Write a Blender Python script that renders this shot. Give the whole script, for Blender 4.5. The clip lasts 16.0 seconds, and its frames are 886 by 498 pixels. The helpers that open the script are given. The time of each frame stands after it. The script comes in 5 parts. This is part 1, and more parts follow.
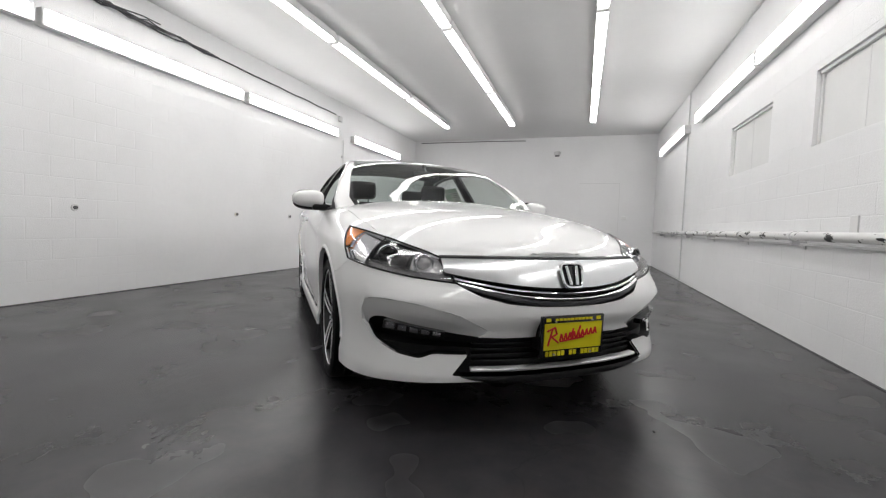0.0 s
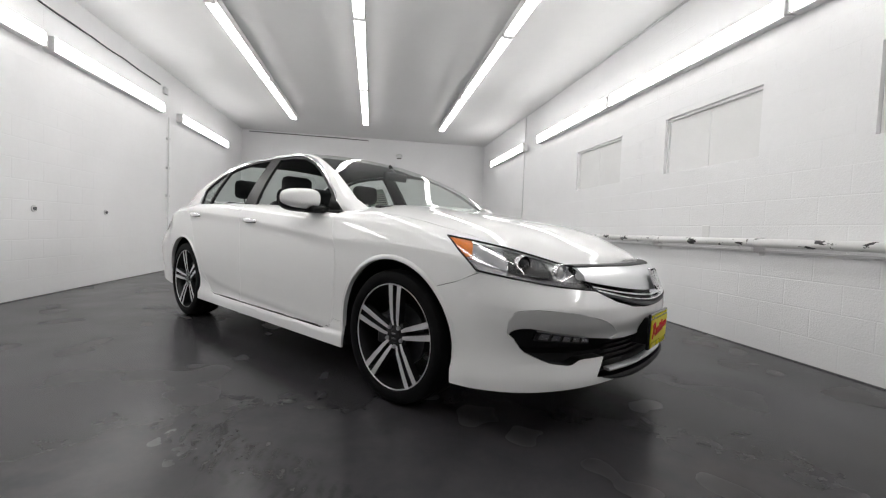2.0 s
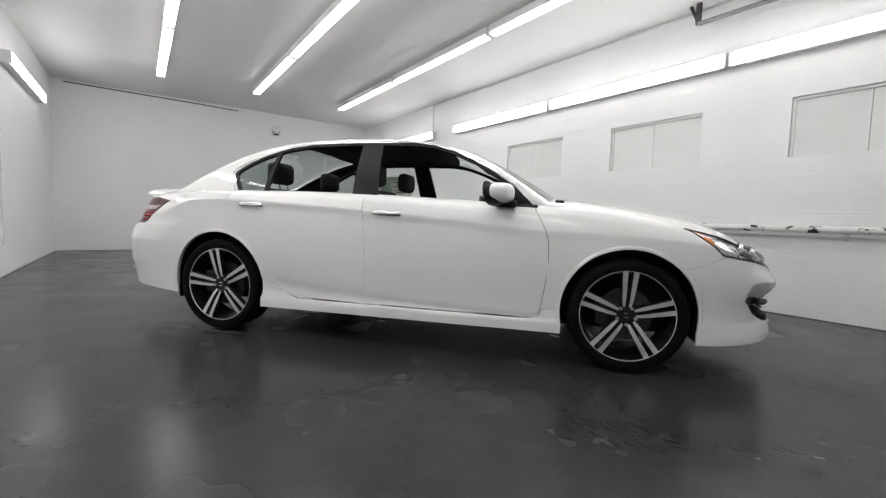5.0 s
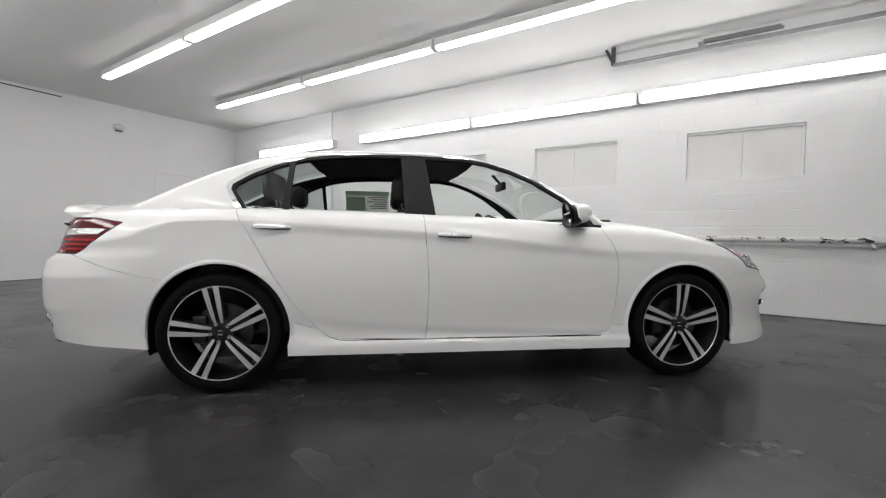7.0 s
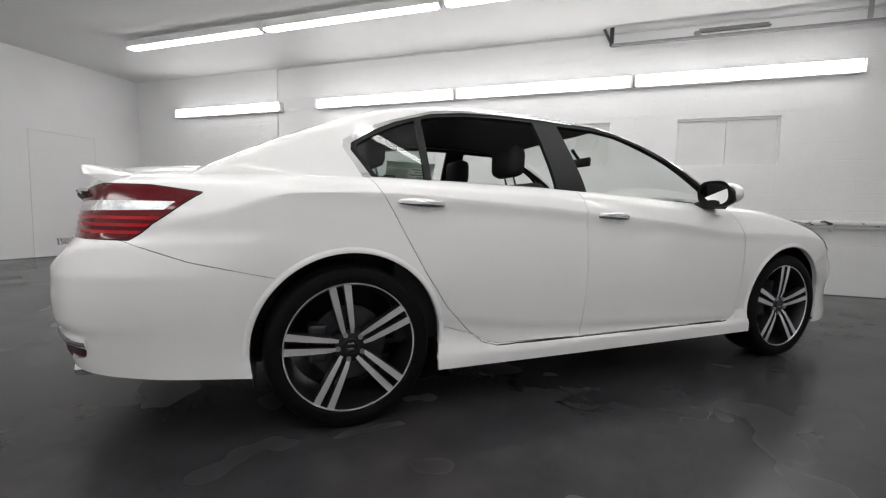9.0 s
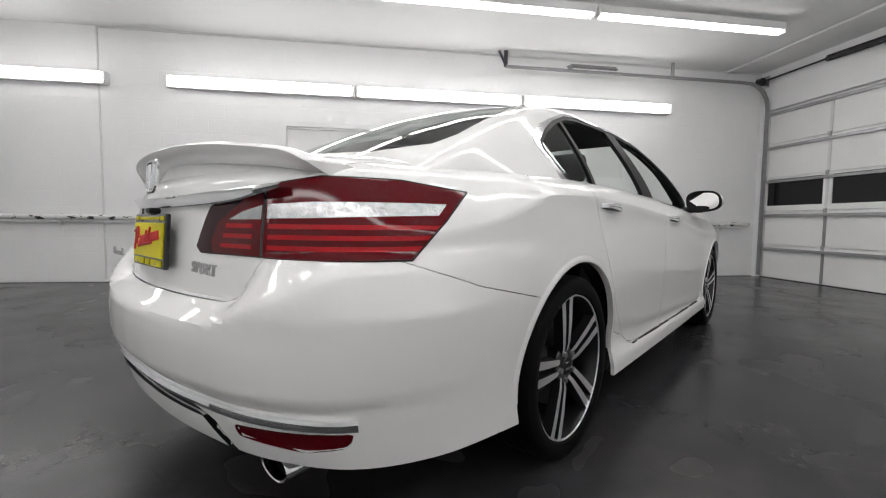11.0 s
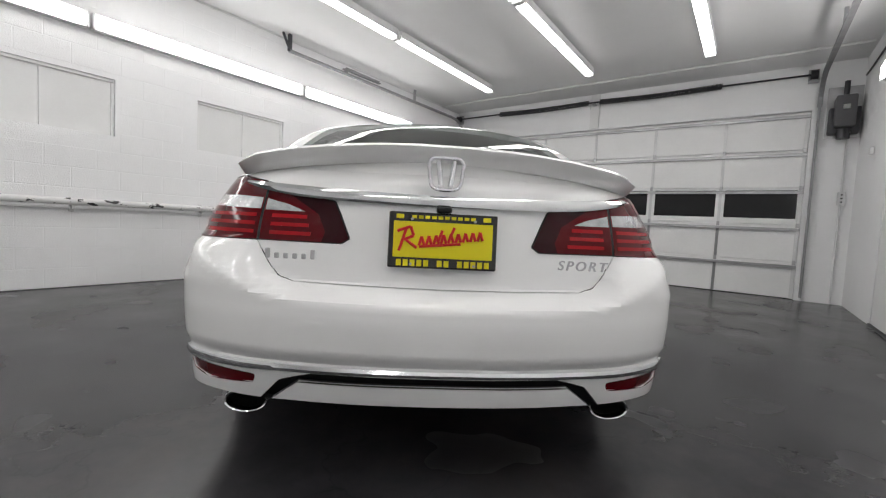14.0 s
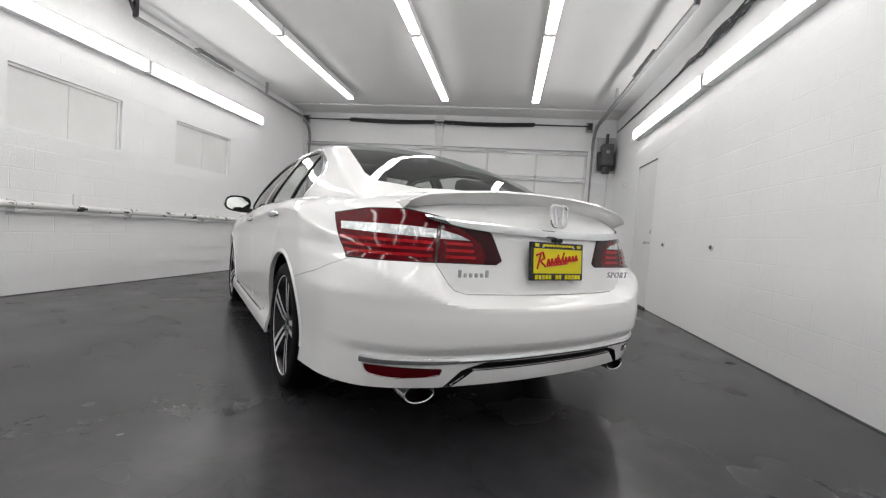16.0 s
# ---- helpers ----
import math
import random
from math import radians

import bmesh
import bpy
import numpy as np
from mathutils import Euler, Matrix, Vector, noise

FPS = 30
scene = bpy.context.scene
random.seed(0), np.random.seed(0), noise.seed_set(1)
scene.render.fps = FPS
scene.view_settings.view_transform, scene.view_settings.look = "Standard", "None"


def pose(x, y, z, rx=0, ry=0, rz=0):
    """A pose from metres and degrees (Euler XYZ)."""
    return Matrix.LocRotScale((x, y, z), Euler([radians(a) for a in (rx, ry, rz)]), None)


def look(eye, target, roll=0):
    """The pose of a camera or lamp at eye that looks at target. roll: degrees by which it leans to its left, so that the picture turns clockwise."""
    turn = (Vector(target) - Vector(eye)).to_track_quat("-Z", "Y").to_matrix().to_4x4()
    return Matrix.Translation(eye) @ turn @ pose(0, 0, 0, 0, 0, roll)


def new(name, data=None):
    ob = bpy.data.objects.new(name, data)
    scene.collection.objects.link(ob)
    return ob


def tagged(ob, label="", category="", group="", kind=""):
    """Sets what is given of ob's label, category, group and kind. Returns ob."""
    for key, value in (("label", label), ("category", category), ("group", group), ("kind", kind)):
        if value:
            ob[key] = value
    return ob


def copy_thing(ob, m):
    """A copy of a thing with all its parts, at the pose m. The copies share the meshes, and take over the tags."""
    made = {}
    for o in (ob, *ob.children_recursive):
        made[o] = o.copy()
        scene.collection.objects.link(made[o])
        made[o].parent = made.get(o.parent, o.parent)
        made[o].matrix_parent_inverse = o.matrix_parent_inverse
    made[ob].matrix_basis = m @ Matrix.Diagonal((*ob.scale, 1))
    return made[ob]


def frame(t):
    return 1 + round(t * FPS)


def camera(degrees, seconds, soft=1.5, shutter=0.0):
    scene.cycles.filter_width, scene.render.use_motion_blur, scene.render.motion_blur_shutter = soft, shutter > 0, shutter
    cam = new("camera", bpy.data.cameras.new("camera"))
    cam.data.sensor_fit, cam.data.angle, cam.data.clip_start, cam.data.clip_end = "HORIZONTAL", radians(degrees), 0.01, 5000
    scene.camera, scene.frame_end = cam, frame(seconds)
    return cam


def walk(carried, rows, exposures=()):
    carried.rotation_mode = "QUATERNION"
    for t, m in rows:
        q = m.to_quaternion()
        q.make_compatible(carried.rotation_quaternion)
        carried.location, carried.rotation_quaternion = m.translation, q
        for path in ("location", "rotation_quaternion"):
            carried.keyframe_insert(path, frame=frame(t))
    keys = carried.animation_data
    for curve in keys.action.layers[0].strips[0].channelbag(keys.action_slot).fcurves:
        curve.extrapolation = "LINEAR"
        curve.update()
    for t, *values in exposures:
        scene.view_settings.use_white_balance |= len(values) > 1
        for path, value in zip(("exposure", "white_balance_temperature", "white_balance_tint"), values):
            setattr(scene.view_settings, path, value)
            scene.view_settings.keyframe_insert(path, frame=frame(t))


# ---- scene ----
cam = camera(93.3, 16.0, soft=1.2)
PATH = [
    (0, (1.14, -3.605, 0.865), (0.509, -1.711, 0.753), 1.9),
    (0.5, (0.772, -3.632, 0.858), (0.383, -1.673, 0.748), 1.3),
    (1, (0.427, -3.677, 0.862), (0.371, -1.681, 0.757), 1.1),
    (1.5, (0.07, -3.667, 0.864), (0.183, -1.673, 0.747), 1.7),
    (2, (-0.305, -3.657, 0.865), (0.031, -1.688, 0.78), 2.3),
    (2.5, (-0.71, -3.619, 0.874), (-0.154, -1.699, 0.805), 0.9),
    (3, (-1.107, -3.529, 0.868), (-0.426, -1.65, 0.798), 1.1),
    (3.5, (-1.492, -3.436, 0.868), (-0.656, -1.621, 0.803), 1.1),
    (4, (-1.847, -3.295, 0.851), (-0.904, -1.535, 0.741), 1.3),
    (6.5, (-3.112, -2.045, 0.888), (-1.539, -0.814, 0.799), 1.3),
    (7, (-3.253, -1.727, 0.9), (-1.566, -0.656, 0.824), 0.7),
    (7.5, (-3.357, -1.383, 0.9), (-1.585, -0.459, 0.809), -0.3),
    (8, (-3.434, -1.035, 0.911), (-1.591, -0.273, 0.764), -2.4),
    (8.5, (-3.455, -0.681, 0.898), (-1.578, -0.004, 0.766), -1.3),
    (9, (-3.438, -0.329, 0.878), (-1.545, 0.293, 0.712), 1.3),
    (9.5, (-3.444, 0.043, 0.869), (-1.497, 0.484, 0.745), 0.2),
    (12, (-3.292, 1.877, 0.843), (-1.49, 1.02, 0.7), 3.7),
    (12.5, (-3.205, 2.125, 0.837), (-1.556, 1.001, 0.709), 4.6),
    (13, (-3.081, 2.37, 0.843), (-1.579, 1.055, 0.721), 4.9),
    (13.5, (-2.931, 2.656, 0.838), (-1.662, 1.118, 0.677), 1.0),
    (14, (-2.71, 2.881, 0.842), (-1.53, 1.27, 0.722), 3.0),
    (14.5, (-2.505, 3.109, 0.836), (-1.528, 1.371, 0.679), 0.9),
    (15, (-2.306, 3.326, 0.848), (-1.582, 1.469, 0.678), 1.4),
    (15.5, (-2.054, 3.523, 0.853), (-1.485, 1.611, 0.705), 3.1),
    (16, (-1.779, 3.742, 0.878), (-1.484, 1.765, 0.804), 4.0),
]
walk(cam, [(t, look(eye, target, roll)) for t, eye, target, roll in PATH], exposures=[(0, -0.02), (3.5, -0.10), (7, -0.12), (9, -0.20), (12.5, -0.20), (14.5, -0.22), (16, -0.10)])

# ---- world and light ----
world = bpy.data.worlds.new("world")
scene.world = world
world.use_nodes = True
world.node_tree.nodes["Background"].inputs["Color"].default_value = (0.6, 0.65, 0.7, 1)
world.node_tree.nodes["Background"].inputs["Strength"].default_value = 0.05
TUBE_CEILING, TUBE_WALL = 13.5, 12.5

from mathutils.bvhtree import BVHTree

# ---- materials ----


def material(name, base, rough=0.5, metal=0.0, coat=0.0, noise_scale=0.0, noise_amount=0.0, bump=0.0, bump_scale=40.0, rough_vary=0.0, emit=None, emit_strength=0.0, transmission=0.0, ior=1.45):
    m = bpy.data.materials.new(name)
    m.use_nodes = True
    nt = m.node_tree
    b = nt.nodes["Principled BSDF"]
    b.inputs["Base Color"].default_value = (*base, 1)
    b.inputs["Roughness"].default_value = rough
    b.inputs["Metallic"].default_value = metal
    b.inputs["Coat Weight"].default_value = coat
    b.inputs["Coat Roughness"].default_value = 0.03
    b.inputs["Transmission Weight"].default_value = transmission
    b.inputs["IOR"].default_value = ior
    if emit:
        b.inputs["Emission Color"].default_value = (*emit, 1)
        b.inputs["Emission Strength"].default_value = emit_strength
    geo = nt.nodes.new("ShaderNodeNewGeometry")
    if noise_amount > 0:
        big = nt.nodes.new("ShaderNodeTexNoise")
        big.inputs["Scale"].default_value = noise_scale
        big.inputs["Detail"].default_value = 6
        fine = nt.nodes.new("ShaderNodeTexNoise")
        fine.inputs["Scale"].default_value = noise_scale * 14
        fine.inputs["Detail"].default_value = 4
        nt.links.new(geo.outputs["Position"], big.inputs["Vector"])
        nt.links.new(geo.outputs["Position"], fine.inputs["Vector"])
        add = nt.nodes.new("ShaderNodeMath")
        add.operation = "MULTIPLY_ADD"
        nt.links.new(fine.outputs["Fac"], add.inputs[0])
        add.inputs[1].default_value = 0.35
        nt.links.new(big.outputs["Fac"], add.inputs[2])
        ramp = nt.nodes.new("ShaderNodeMapRange")
        ramp.inputs["From Min"].default_value = 0.35
        ramp.inputs["From Max"].default_value = 1.0
        ramp.inputs["To Min"].default_value = 1 - noise_amount
        ramp.inputs["To Max"].default_value = 1 + noise_amount
        nt.links.new(add.outputs[0], ramp.inputs["Value"])
        mul = nt.nodes.new("ShaderNodeVectorMath")
        mul.operation = "SCALE"
        mul.inputs[0].default_value = base
        nt.links.new(ramp.outputs["Result"], mul.inputs["Scale"])
        nt.links.new(mul.outputs["Vector"], b.inputs["Base Color"])
        if rough_vary > 0:
            rr = nt.nodes.new("ShaderNodeMapRange")
            rr.inputs["From Min"].default_value = 0.35
            rr.inputs["From Max"].default_value = 1.0
            rr.inputs["To Min"].default_value = max(0.02, rough - rough_vary)
            rr.inputs["To Max"].default_value = rough + rough_vary
            nt.links.new(add.outputs[0], rr.inputs["Value"])
            nt.links.new(rr.outputs["Result"], b.inputs["Roughness"])
    if bump > 0:
        n = nt.nodes.new("ShaderNodeTexNoise")
        n.inputs["Scale"].default_value = bump_scale
        n.inputs["Detail"].default_value = 5
        nt.links.new(geo.outputs["Position"], n.inputs["Vector"])
        bp = nt.nodes.new("ShaderNodeBump")
        bp.inputs["Strength"].default_value = bump
        bp.inputs["Distance"].default_value = 0.01
        nt.links.new(n.outputs["Fac"], bp.inputs["Height"])
        nt.links.new(bp.outputs["Normal"], b.inputs["Normal"])
    return m


def glass_material(name, tint, rough=0.0):
    """Thin sheet glass: clear or tinted see-through with a mirror sheen."""
    m = bpy.data.materials.new(name)
    m.use_nodes = True
    nt = m.node_tree
    nt.nodes.remove(nt.nodes["Principled BSDF"])
    out = nt.nodes["Material Output"]
    tr = nt.nodes.new("ShaderNodeBsdfTransparent")
    tr.inputs["Color"].default_value = (*tint, 1)
    gl = nt.nodes.new("ShaderNodeBsdfGlossy")
    gl.inputs["Roughness"].default_value = rough
    fr = nt.nodes.new("ShaderNodeLayerWeight")
    fr.inputs["Blend"].default_value = 0.5
    pw = nt.nodes.new("ShaderNodeMath")
    pw.operation = "POWER"
    pw.inputs[1].default_value = 5.0
    nt.links.new(fr.outputs["Facing"], pw.inputs[0])
    mr = nt.nodes.new("ShaderNodeMapRange")
    mr.inputs["To Min"].default_value, mr.inputs["To Max"].default_value = 0.06, 0.95
    nt.links.new(pw.outputs[0], mr.inputs["Value"])
    mx = nt.nodes.new("ShaderNodeMixShader")
    nt.links.new(mr.outputs["Result"], mx.inputs["Fac"])
    nt.links.new(tr.outputs["BSDF"], mx.inputs[1])
    nt.links.new(gl.outputs["BSDF"], mx.inputs[2])
    nt.links.new(mx.outputs["Shader"], out.inputs["Surface"])
    return m


def lamp_material(name, strength):
    m = bpy.data.materials.new(name)
    m.use_nodes = True
    b = m.node_tree.nodes["Principled BSDF"]
    b.inputs["Base Color"].default_value = (0.9, 0.9, 0.9, 1)
    b.inputs["Emission Color"].default_value = (1.0, 0.985, 0.97, 1)
    b.inputs["Emission Strength"].default_value = strength
    return m


WALL = material("wall_paint", (0.86, 0.86, 0.865), 0.5, noise_scale=1.3, noise_amount=0.035, bump=0.25, bump_scale=90)
CEIL = material("ceiling_paint", (0.80, 0.80, 0.80), 0.6, noise_scale=0.8, noise_amount=0.03, bump=0.1, bump_scale=60)
TRIM = material("trim_paint", (0.78, 0.78, 0.775), 0.45, noise_scale=3, noise_amount=0.04)
DOORW = material("garage_door_paint", (0.86, 0.86, 0.855), 0.5, noise_scale=2, noise_amount=0.05, bump=0.08, bump_scale=120)
GALV = material("galvanised_steel", (0.45, 0.45, 0.46), 0.35, 0.9, noise_scale=9, noise_amount=0.2, rough_vary=0.1)
DARKSTEEL = material("dark_steel", (0.06, 0.06, 0.065), 0.45, 0.6, noise_scale=12, noise_amount=0.3)
BLACKGLASS = material("dark_window", (0.008, 0.008, 0.009), 0.12)
TUBE_C = lamp_material("ceiling_tube_light", TUBE_CEILING)
TUBE_W = lamp_material("wall_tube_light", TUBE_WALL)
HOUSING = material("lamp_housing", (0.75, 0.75, 0.75), 0.4, noise_scale=5, noise_amount=0.03)
GREYBOX = material("grey_plastic", (0.10, 0.10, 0.105), 0.5, noise_scale=8, noise_amount=0.1)
PAINT = material("white_car_paint", (0.93, 0.93, 0.925), 0.45, 0.0, coat=1.0)
PAINT.node_tree.nodes["Principled BSDF"].inputs["Specular IOR Level"].default_value = 0.12
CHROME = material("chrome", (0.86, 0.87, 0.88), 0.10, 1.0)
SATIN = material("satin_chrome", (0.80, 0.81, 0.82), 0.28, 1.0)
BLACKPL = material("black_plastic", (0.009, 0.009, 0.0095), 0.42, ior=1.32, bump=0.05, bump_scale=300)
GLOSSBLACK = material("gloss_black", (0.01, 0.01, 0.011), 0.15, coat=0.6)
RUBBER = material("tyre_rubber", (0.006, 0.006, 0.0065), 0.6, ior=1.2, noise_scale=20, noise_amount=0.2, bump=0.1, bump_scale=200)
ALLOY = material("machined_alloy", (0.74, 0.74, 0.75), 0.34, 0.6)
ALLOYDARK = material("black_wheel_paint", (0.010, 0.010, 0.011), 0.3, coat=0.15)
DISC = material("brake_disc_steel", (0.07, 0.07, 0.075), 0.4, 0.9, noise_scale=30, noise_amount=0.2)
CABIN = material("cabin_black", (0.015, 0.015, 0.016), 0.7, noise_scale=20, noise_amount=0.2)
SEATM = material("seat_cloth", (0.025, 0.025, 0.027), 0.85, noise_scale=30, noise_amount=0.25, bump=0.2, bump_scale=400)
GLASS = glass_material("window_glass", (0.86, 0.90, 0.88))
GLASSTINT = glass_material("rear_window_glass", (0.55, 0.60, 0.58))
LENS = glass_material("lens_clear", (0.96, 0.96, 0.96))
REDLENS = material("red_lens", (0.105, 0.0015, 0.005), 0.08, ior=1.38)
REDDARK = material("dark_red_lens", (0.030, 0.001, 0.004), 0.08, ior=1.38)
REDBAR = material("red_light_bar", (0.40, 0.006, 0.012), 0.12, ior=1.38)
AMBER = material("amber_lens", (0.85, 0.22, 0.01), 0.2, coat=1.0)
SILVERREF = material("reflector_silver", (0.7, 0.7, 0.72), 0.18, 1.0)
LENSGREY = material("clear_lamp_back", (0.66, 0.66, 0.67), 0.16, 0.7, noise_scale=22, noise_amount=0.35, bump=0.5, bump_scale=38)
BOWL = material("lamp_bowl_grey", (0.010, 0.010, 0.011), 0.35, 0.0, ior=1.35)
TRACKSTEEL = material("dull_track_steel", (0.30, 0.30, 0.305), 0.55, 0.5, noise_scale=9, noise_amount=0.2)
YELLOW = material("plate_yellow", (0.80, 0.70, 0.01), 0.4)
PLATERED = material("plate_red", (0.62, 0.015, 0.02), 0.4)
PAPER = material("sticker_paper", (0.85, 0.86, 0.82), 0.7, transmission=0.6)
PAPERGREEN = material("sticker_green", (0.55, 0.68, 0.58), 0.7, transmission=0.6)
GREYTEXT = material("grey_print", (0.25, 0.25, 0.26), 0.6)
BADGE = material("badge_silver", (0.48, 0.48, 0.49), 0.35, 0.3)
MIRROR = material("mirror_silver", (0.9, 0.9, 0.9), 0.01, 1.0)
CONDUIT = material("painted_conduit", (0.70, 0.70, 0.70), 0.45, noise_scale=6, noise_amount=0.08)


def floor_material():
    """Dark grey sealed concrete with worn patches, tyre scuffs and damp spots."""
    m = bpy.data.materials.new("sealed_concrete")
    m.use_nodes = True
    nt = m.node_tree
    b = nt.nodes["Principled BSDF"]
    b.inputs["Specular IOR Level"].default_value = 0.27
    geo = nt.nodes.new("ShaderNodeNewGeometry")

    def noise_node(scale, detail=6, rough=0.6, distort=0.0):
        n = nt.nodes.new("ShaderNodeTexNoise")
        n.inputs["Scale"].default_value, n.inputs["Detail"].default_value = scale, detail
        n.inputs["Roughness"].default_value, n.inputs["Distortion"].default_value = rough, distort
        nt.links.new(geo.outputs["Position"], n.inputs["Vector"])
        return n.outputs["Fac"]

    def ramp(fac, a, c, lo, hi):
        r = nt.nodes.new("ShaderNodeMapRange")
        for k, v in (("From Min", a), ("From Max", c), ("To Min", lo), ("To Max", hi)):
            r.inputs[k].default_value = v
        nt.links.new(fac, r.inputs["Value"])
        return r.outputs["Result"]

    def math_node(op, x, y):
        n = nt.nodes.new("ShaderNodeMath")
        n.operation = op
        for i, v in enumerate((x, y)):
            if isinstance(v, float):
                n.inputs[i].default_value = v
            else:
                nt.links.new(v, n.inputs[i])
        return n.outputs[0]

    clouds = ramp(noise_node(0.7, 3), 0.25, 0.75, 0.86, 1.14)
    mottle = ramp(noise_node(6.0, 8, 0.62, 0.1), 0.32, 0.7, 0.86, 1.16)
    specks = ramp(noise_node(38.0, 3), 0.72, 0.78, 1.0, 1.4)
    worn = ramp(noise_node(1.9, 4, 0.5, 0.2), 0.30, 0.90, 0.94, 1.18)
    damp = ramp(noise_node(2.6, 3, 0.5, 0.1), 0.15, 0.60, 0.86, 1.02)
    # tread-printed damp streaks where the tyres rolled in
    sep = nt.nodes.new("ShaderNodeSeparateXYZ")
    nt.links.new(geo.outputs["Position"], sep.inputs[0])

    def streak(cx, cy, angle, length, width, lug):
        c, sn = math.cos(angle), math.sin(angle)
        dx, dy = math_node("SUBTRACT", sep.outputs[0], cx), math_node("SUBTRACT", sep.outputs[1], cy)
        along = math_node("ADD", math_node("MULTIPLY", dx, c), math_node("MULTIPLY", dy, sn))
        across = math_node("SUBTRACT", math_node("MULTIPLY", dy, c), math_node("MULTIPLY", dx, sn))
        a = math_node("ABSOLUTE", math_node("DIVIDE", along, length), 0.0)
        b = math_node("ABSOLUTE", math_node("DIVIDE", across, width), 0.0)
        edge = ramp(math_node("ADD", math_node("MAXIMUM", a, b), ramp(noise_node(9.0, 6), 0.3, 0.7, -0.35, 0.35)), 0.75, 0.95, 1.0, 0.0)
        wobble = ramp(noise_node(7.0, 5), 0.3, 0.7, -4.0, 4.0)
        lugs = ramp(math_node("SINE", math_node("ADD", math_node("ADD", math_node("MULTIPLY", along, lug), math_node("MULTIPLY", across, lug * 0.7)), wobble), 0.0), -0.6, 0.9, 0.1, 1.0)
        lugs = math_node("MULTIPLY", lugs, ramp(noise_node(16.0, 5), 0.4, 0.6, 0.2, 1.0))
        return math_node("MULTIPLY", edge, lugs)

    marks = None
    for spec in STREAKS:
        one = streak(*spec)
        marks = one if marks is None else math_node("MAXIMUM", marks, one)
    marked = ramp(marks, 0.0, 1.0, 1.0, 0.55)
    hair = nt.nodes.new("ShaderNodeTexVoronoi")
    hair.feature = "DISTANCE_TO_EDGE"
    hair.inputs["Scale"].default_value = 0.55
    warp = nt.nodes.new("ShaderNodeTexNoise")
    warp.inputs["Scale"].default_value, warp.inputs["Detail"].default_value = 1.6, 6
    nt.links.new(geo.outputs["Position"], warp.inputs["Vector"])
    mixv = nt.nodes.new("ShaderNodeVectorMath")
    mixv.operation = "ADD"
    nt.links.new(geo.outputs["Position"], mixv.inputs[0])
    nt.links.new(warp.outputs["Color"], mixv.inputs[1])
    nt.links.new(mixv.outputs[0], hair.inputs["Vector"])
    crack = ramp(hair.outputs["Distance"], 0.0, 0.004, 0.85, 1.0)
    damp = math_node("MULTIPLY", math_node("MULTIPLY", damp, marked), crack)
    value = math_node("MULTIPLY", math_node("MULTIPLY", clouds, mottle), math_node("MULTIPLY", math_node("MULTIPLY", specks, worn), damp))
    col = nt.nodes.new("ShaderNodeVectorMath")
    col.operation = "SCALE"
    col.inputs[0].default_value = FLOOR_COLOUR
    nt.links.new(value, col.inputs["Scale"])
    rust = nt.nodes.new("ShaderNodeMix")
    rust.data_type = "RGBA"
    nt.links.new(ramp(noise_node(1.1, 5, 0.55, 0.1), 0.55, 0.75, 0.0, 0.30), rust.inputs[0])
    nt.links.new(col.outputs["Vector"], rust.inputs[6])
    rust.inputs[7].default_value = (0.075, 0.058, 0.048, 1)
    nt.links.new(rust.outputs[2], b.inputs["Base Color"])
    rough = math_node("MULTIPLY", ramp(noise_node(2.2, 2, 0.45, 0.1), 0.25, 0.78, 0.20, 0.31), ramp(marks, 0.0, 1.0, 1.0, 0.6))
    nt.links.new(rough, b.inputs["Roughness"])
    bp = nt.nodes.new("ShaderNodeBump")
    bp.inputs["Strength"].default_value, bp.inputs["Distance"].default_value = 0.015, 0.006
    nt.links.new(noise_node(9.0, 3, 0.5), bp.inputs["Height"])
    nt.links.new(bp.outputs["Normal"], b.inputs["Normal"])
    return m


FLOOR_COLOUR = (0.041, 0.040, 0.0435)
# middle x, y, direction, half length, half width, lug frequency
STREAKS = [(-0.60, -2.20, -0.62, 0.50, 0.11, 110.0), (-0.80, -1.98, -0.62, 0.38, 0.10, 110.0), (-0.72, -1.00, -0.7, 0.20, 0.10, 30.0), (-1.36, -0.43, -0.7, 0.22, 0.11, 30.0), (-1.05, -0.75, -0.7, 0.12, 0.06, 30.0)]
FLOOR = floor_material()

# ---- mesh helpers ----


def part(name, bm, mat, parent=None, label="", smooth=False, at=None):
    """One mesh object from a bmesh, under a thing or a part."""
    bmesh.ops.recalc_face_normals(bm, faces=bm.faces)
    me = bpy.data.meshes.new(name)
    bm.to_mesh(me)
    bm.free()
    for m in (mat if isinstance(mat, (list, tuple)) else (mat,)):
        me.materials.append(m)
    if smooth:
        me.polygons.foreach_set("use_smooth", [True] * len(me.polygons))
        me.set_sharp_from_angle(angle=radians(smooth if smooth > 1 else 40))
    ob = new(name, me)
    if parent:
        ob.parent = parent
    if at:
        ob.matrix_basis = at
    if label:
        ob["label"] = label
    return ob


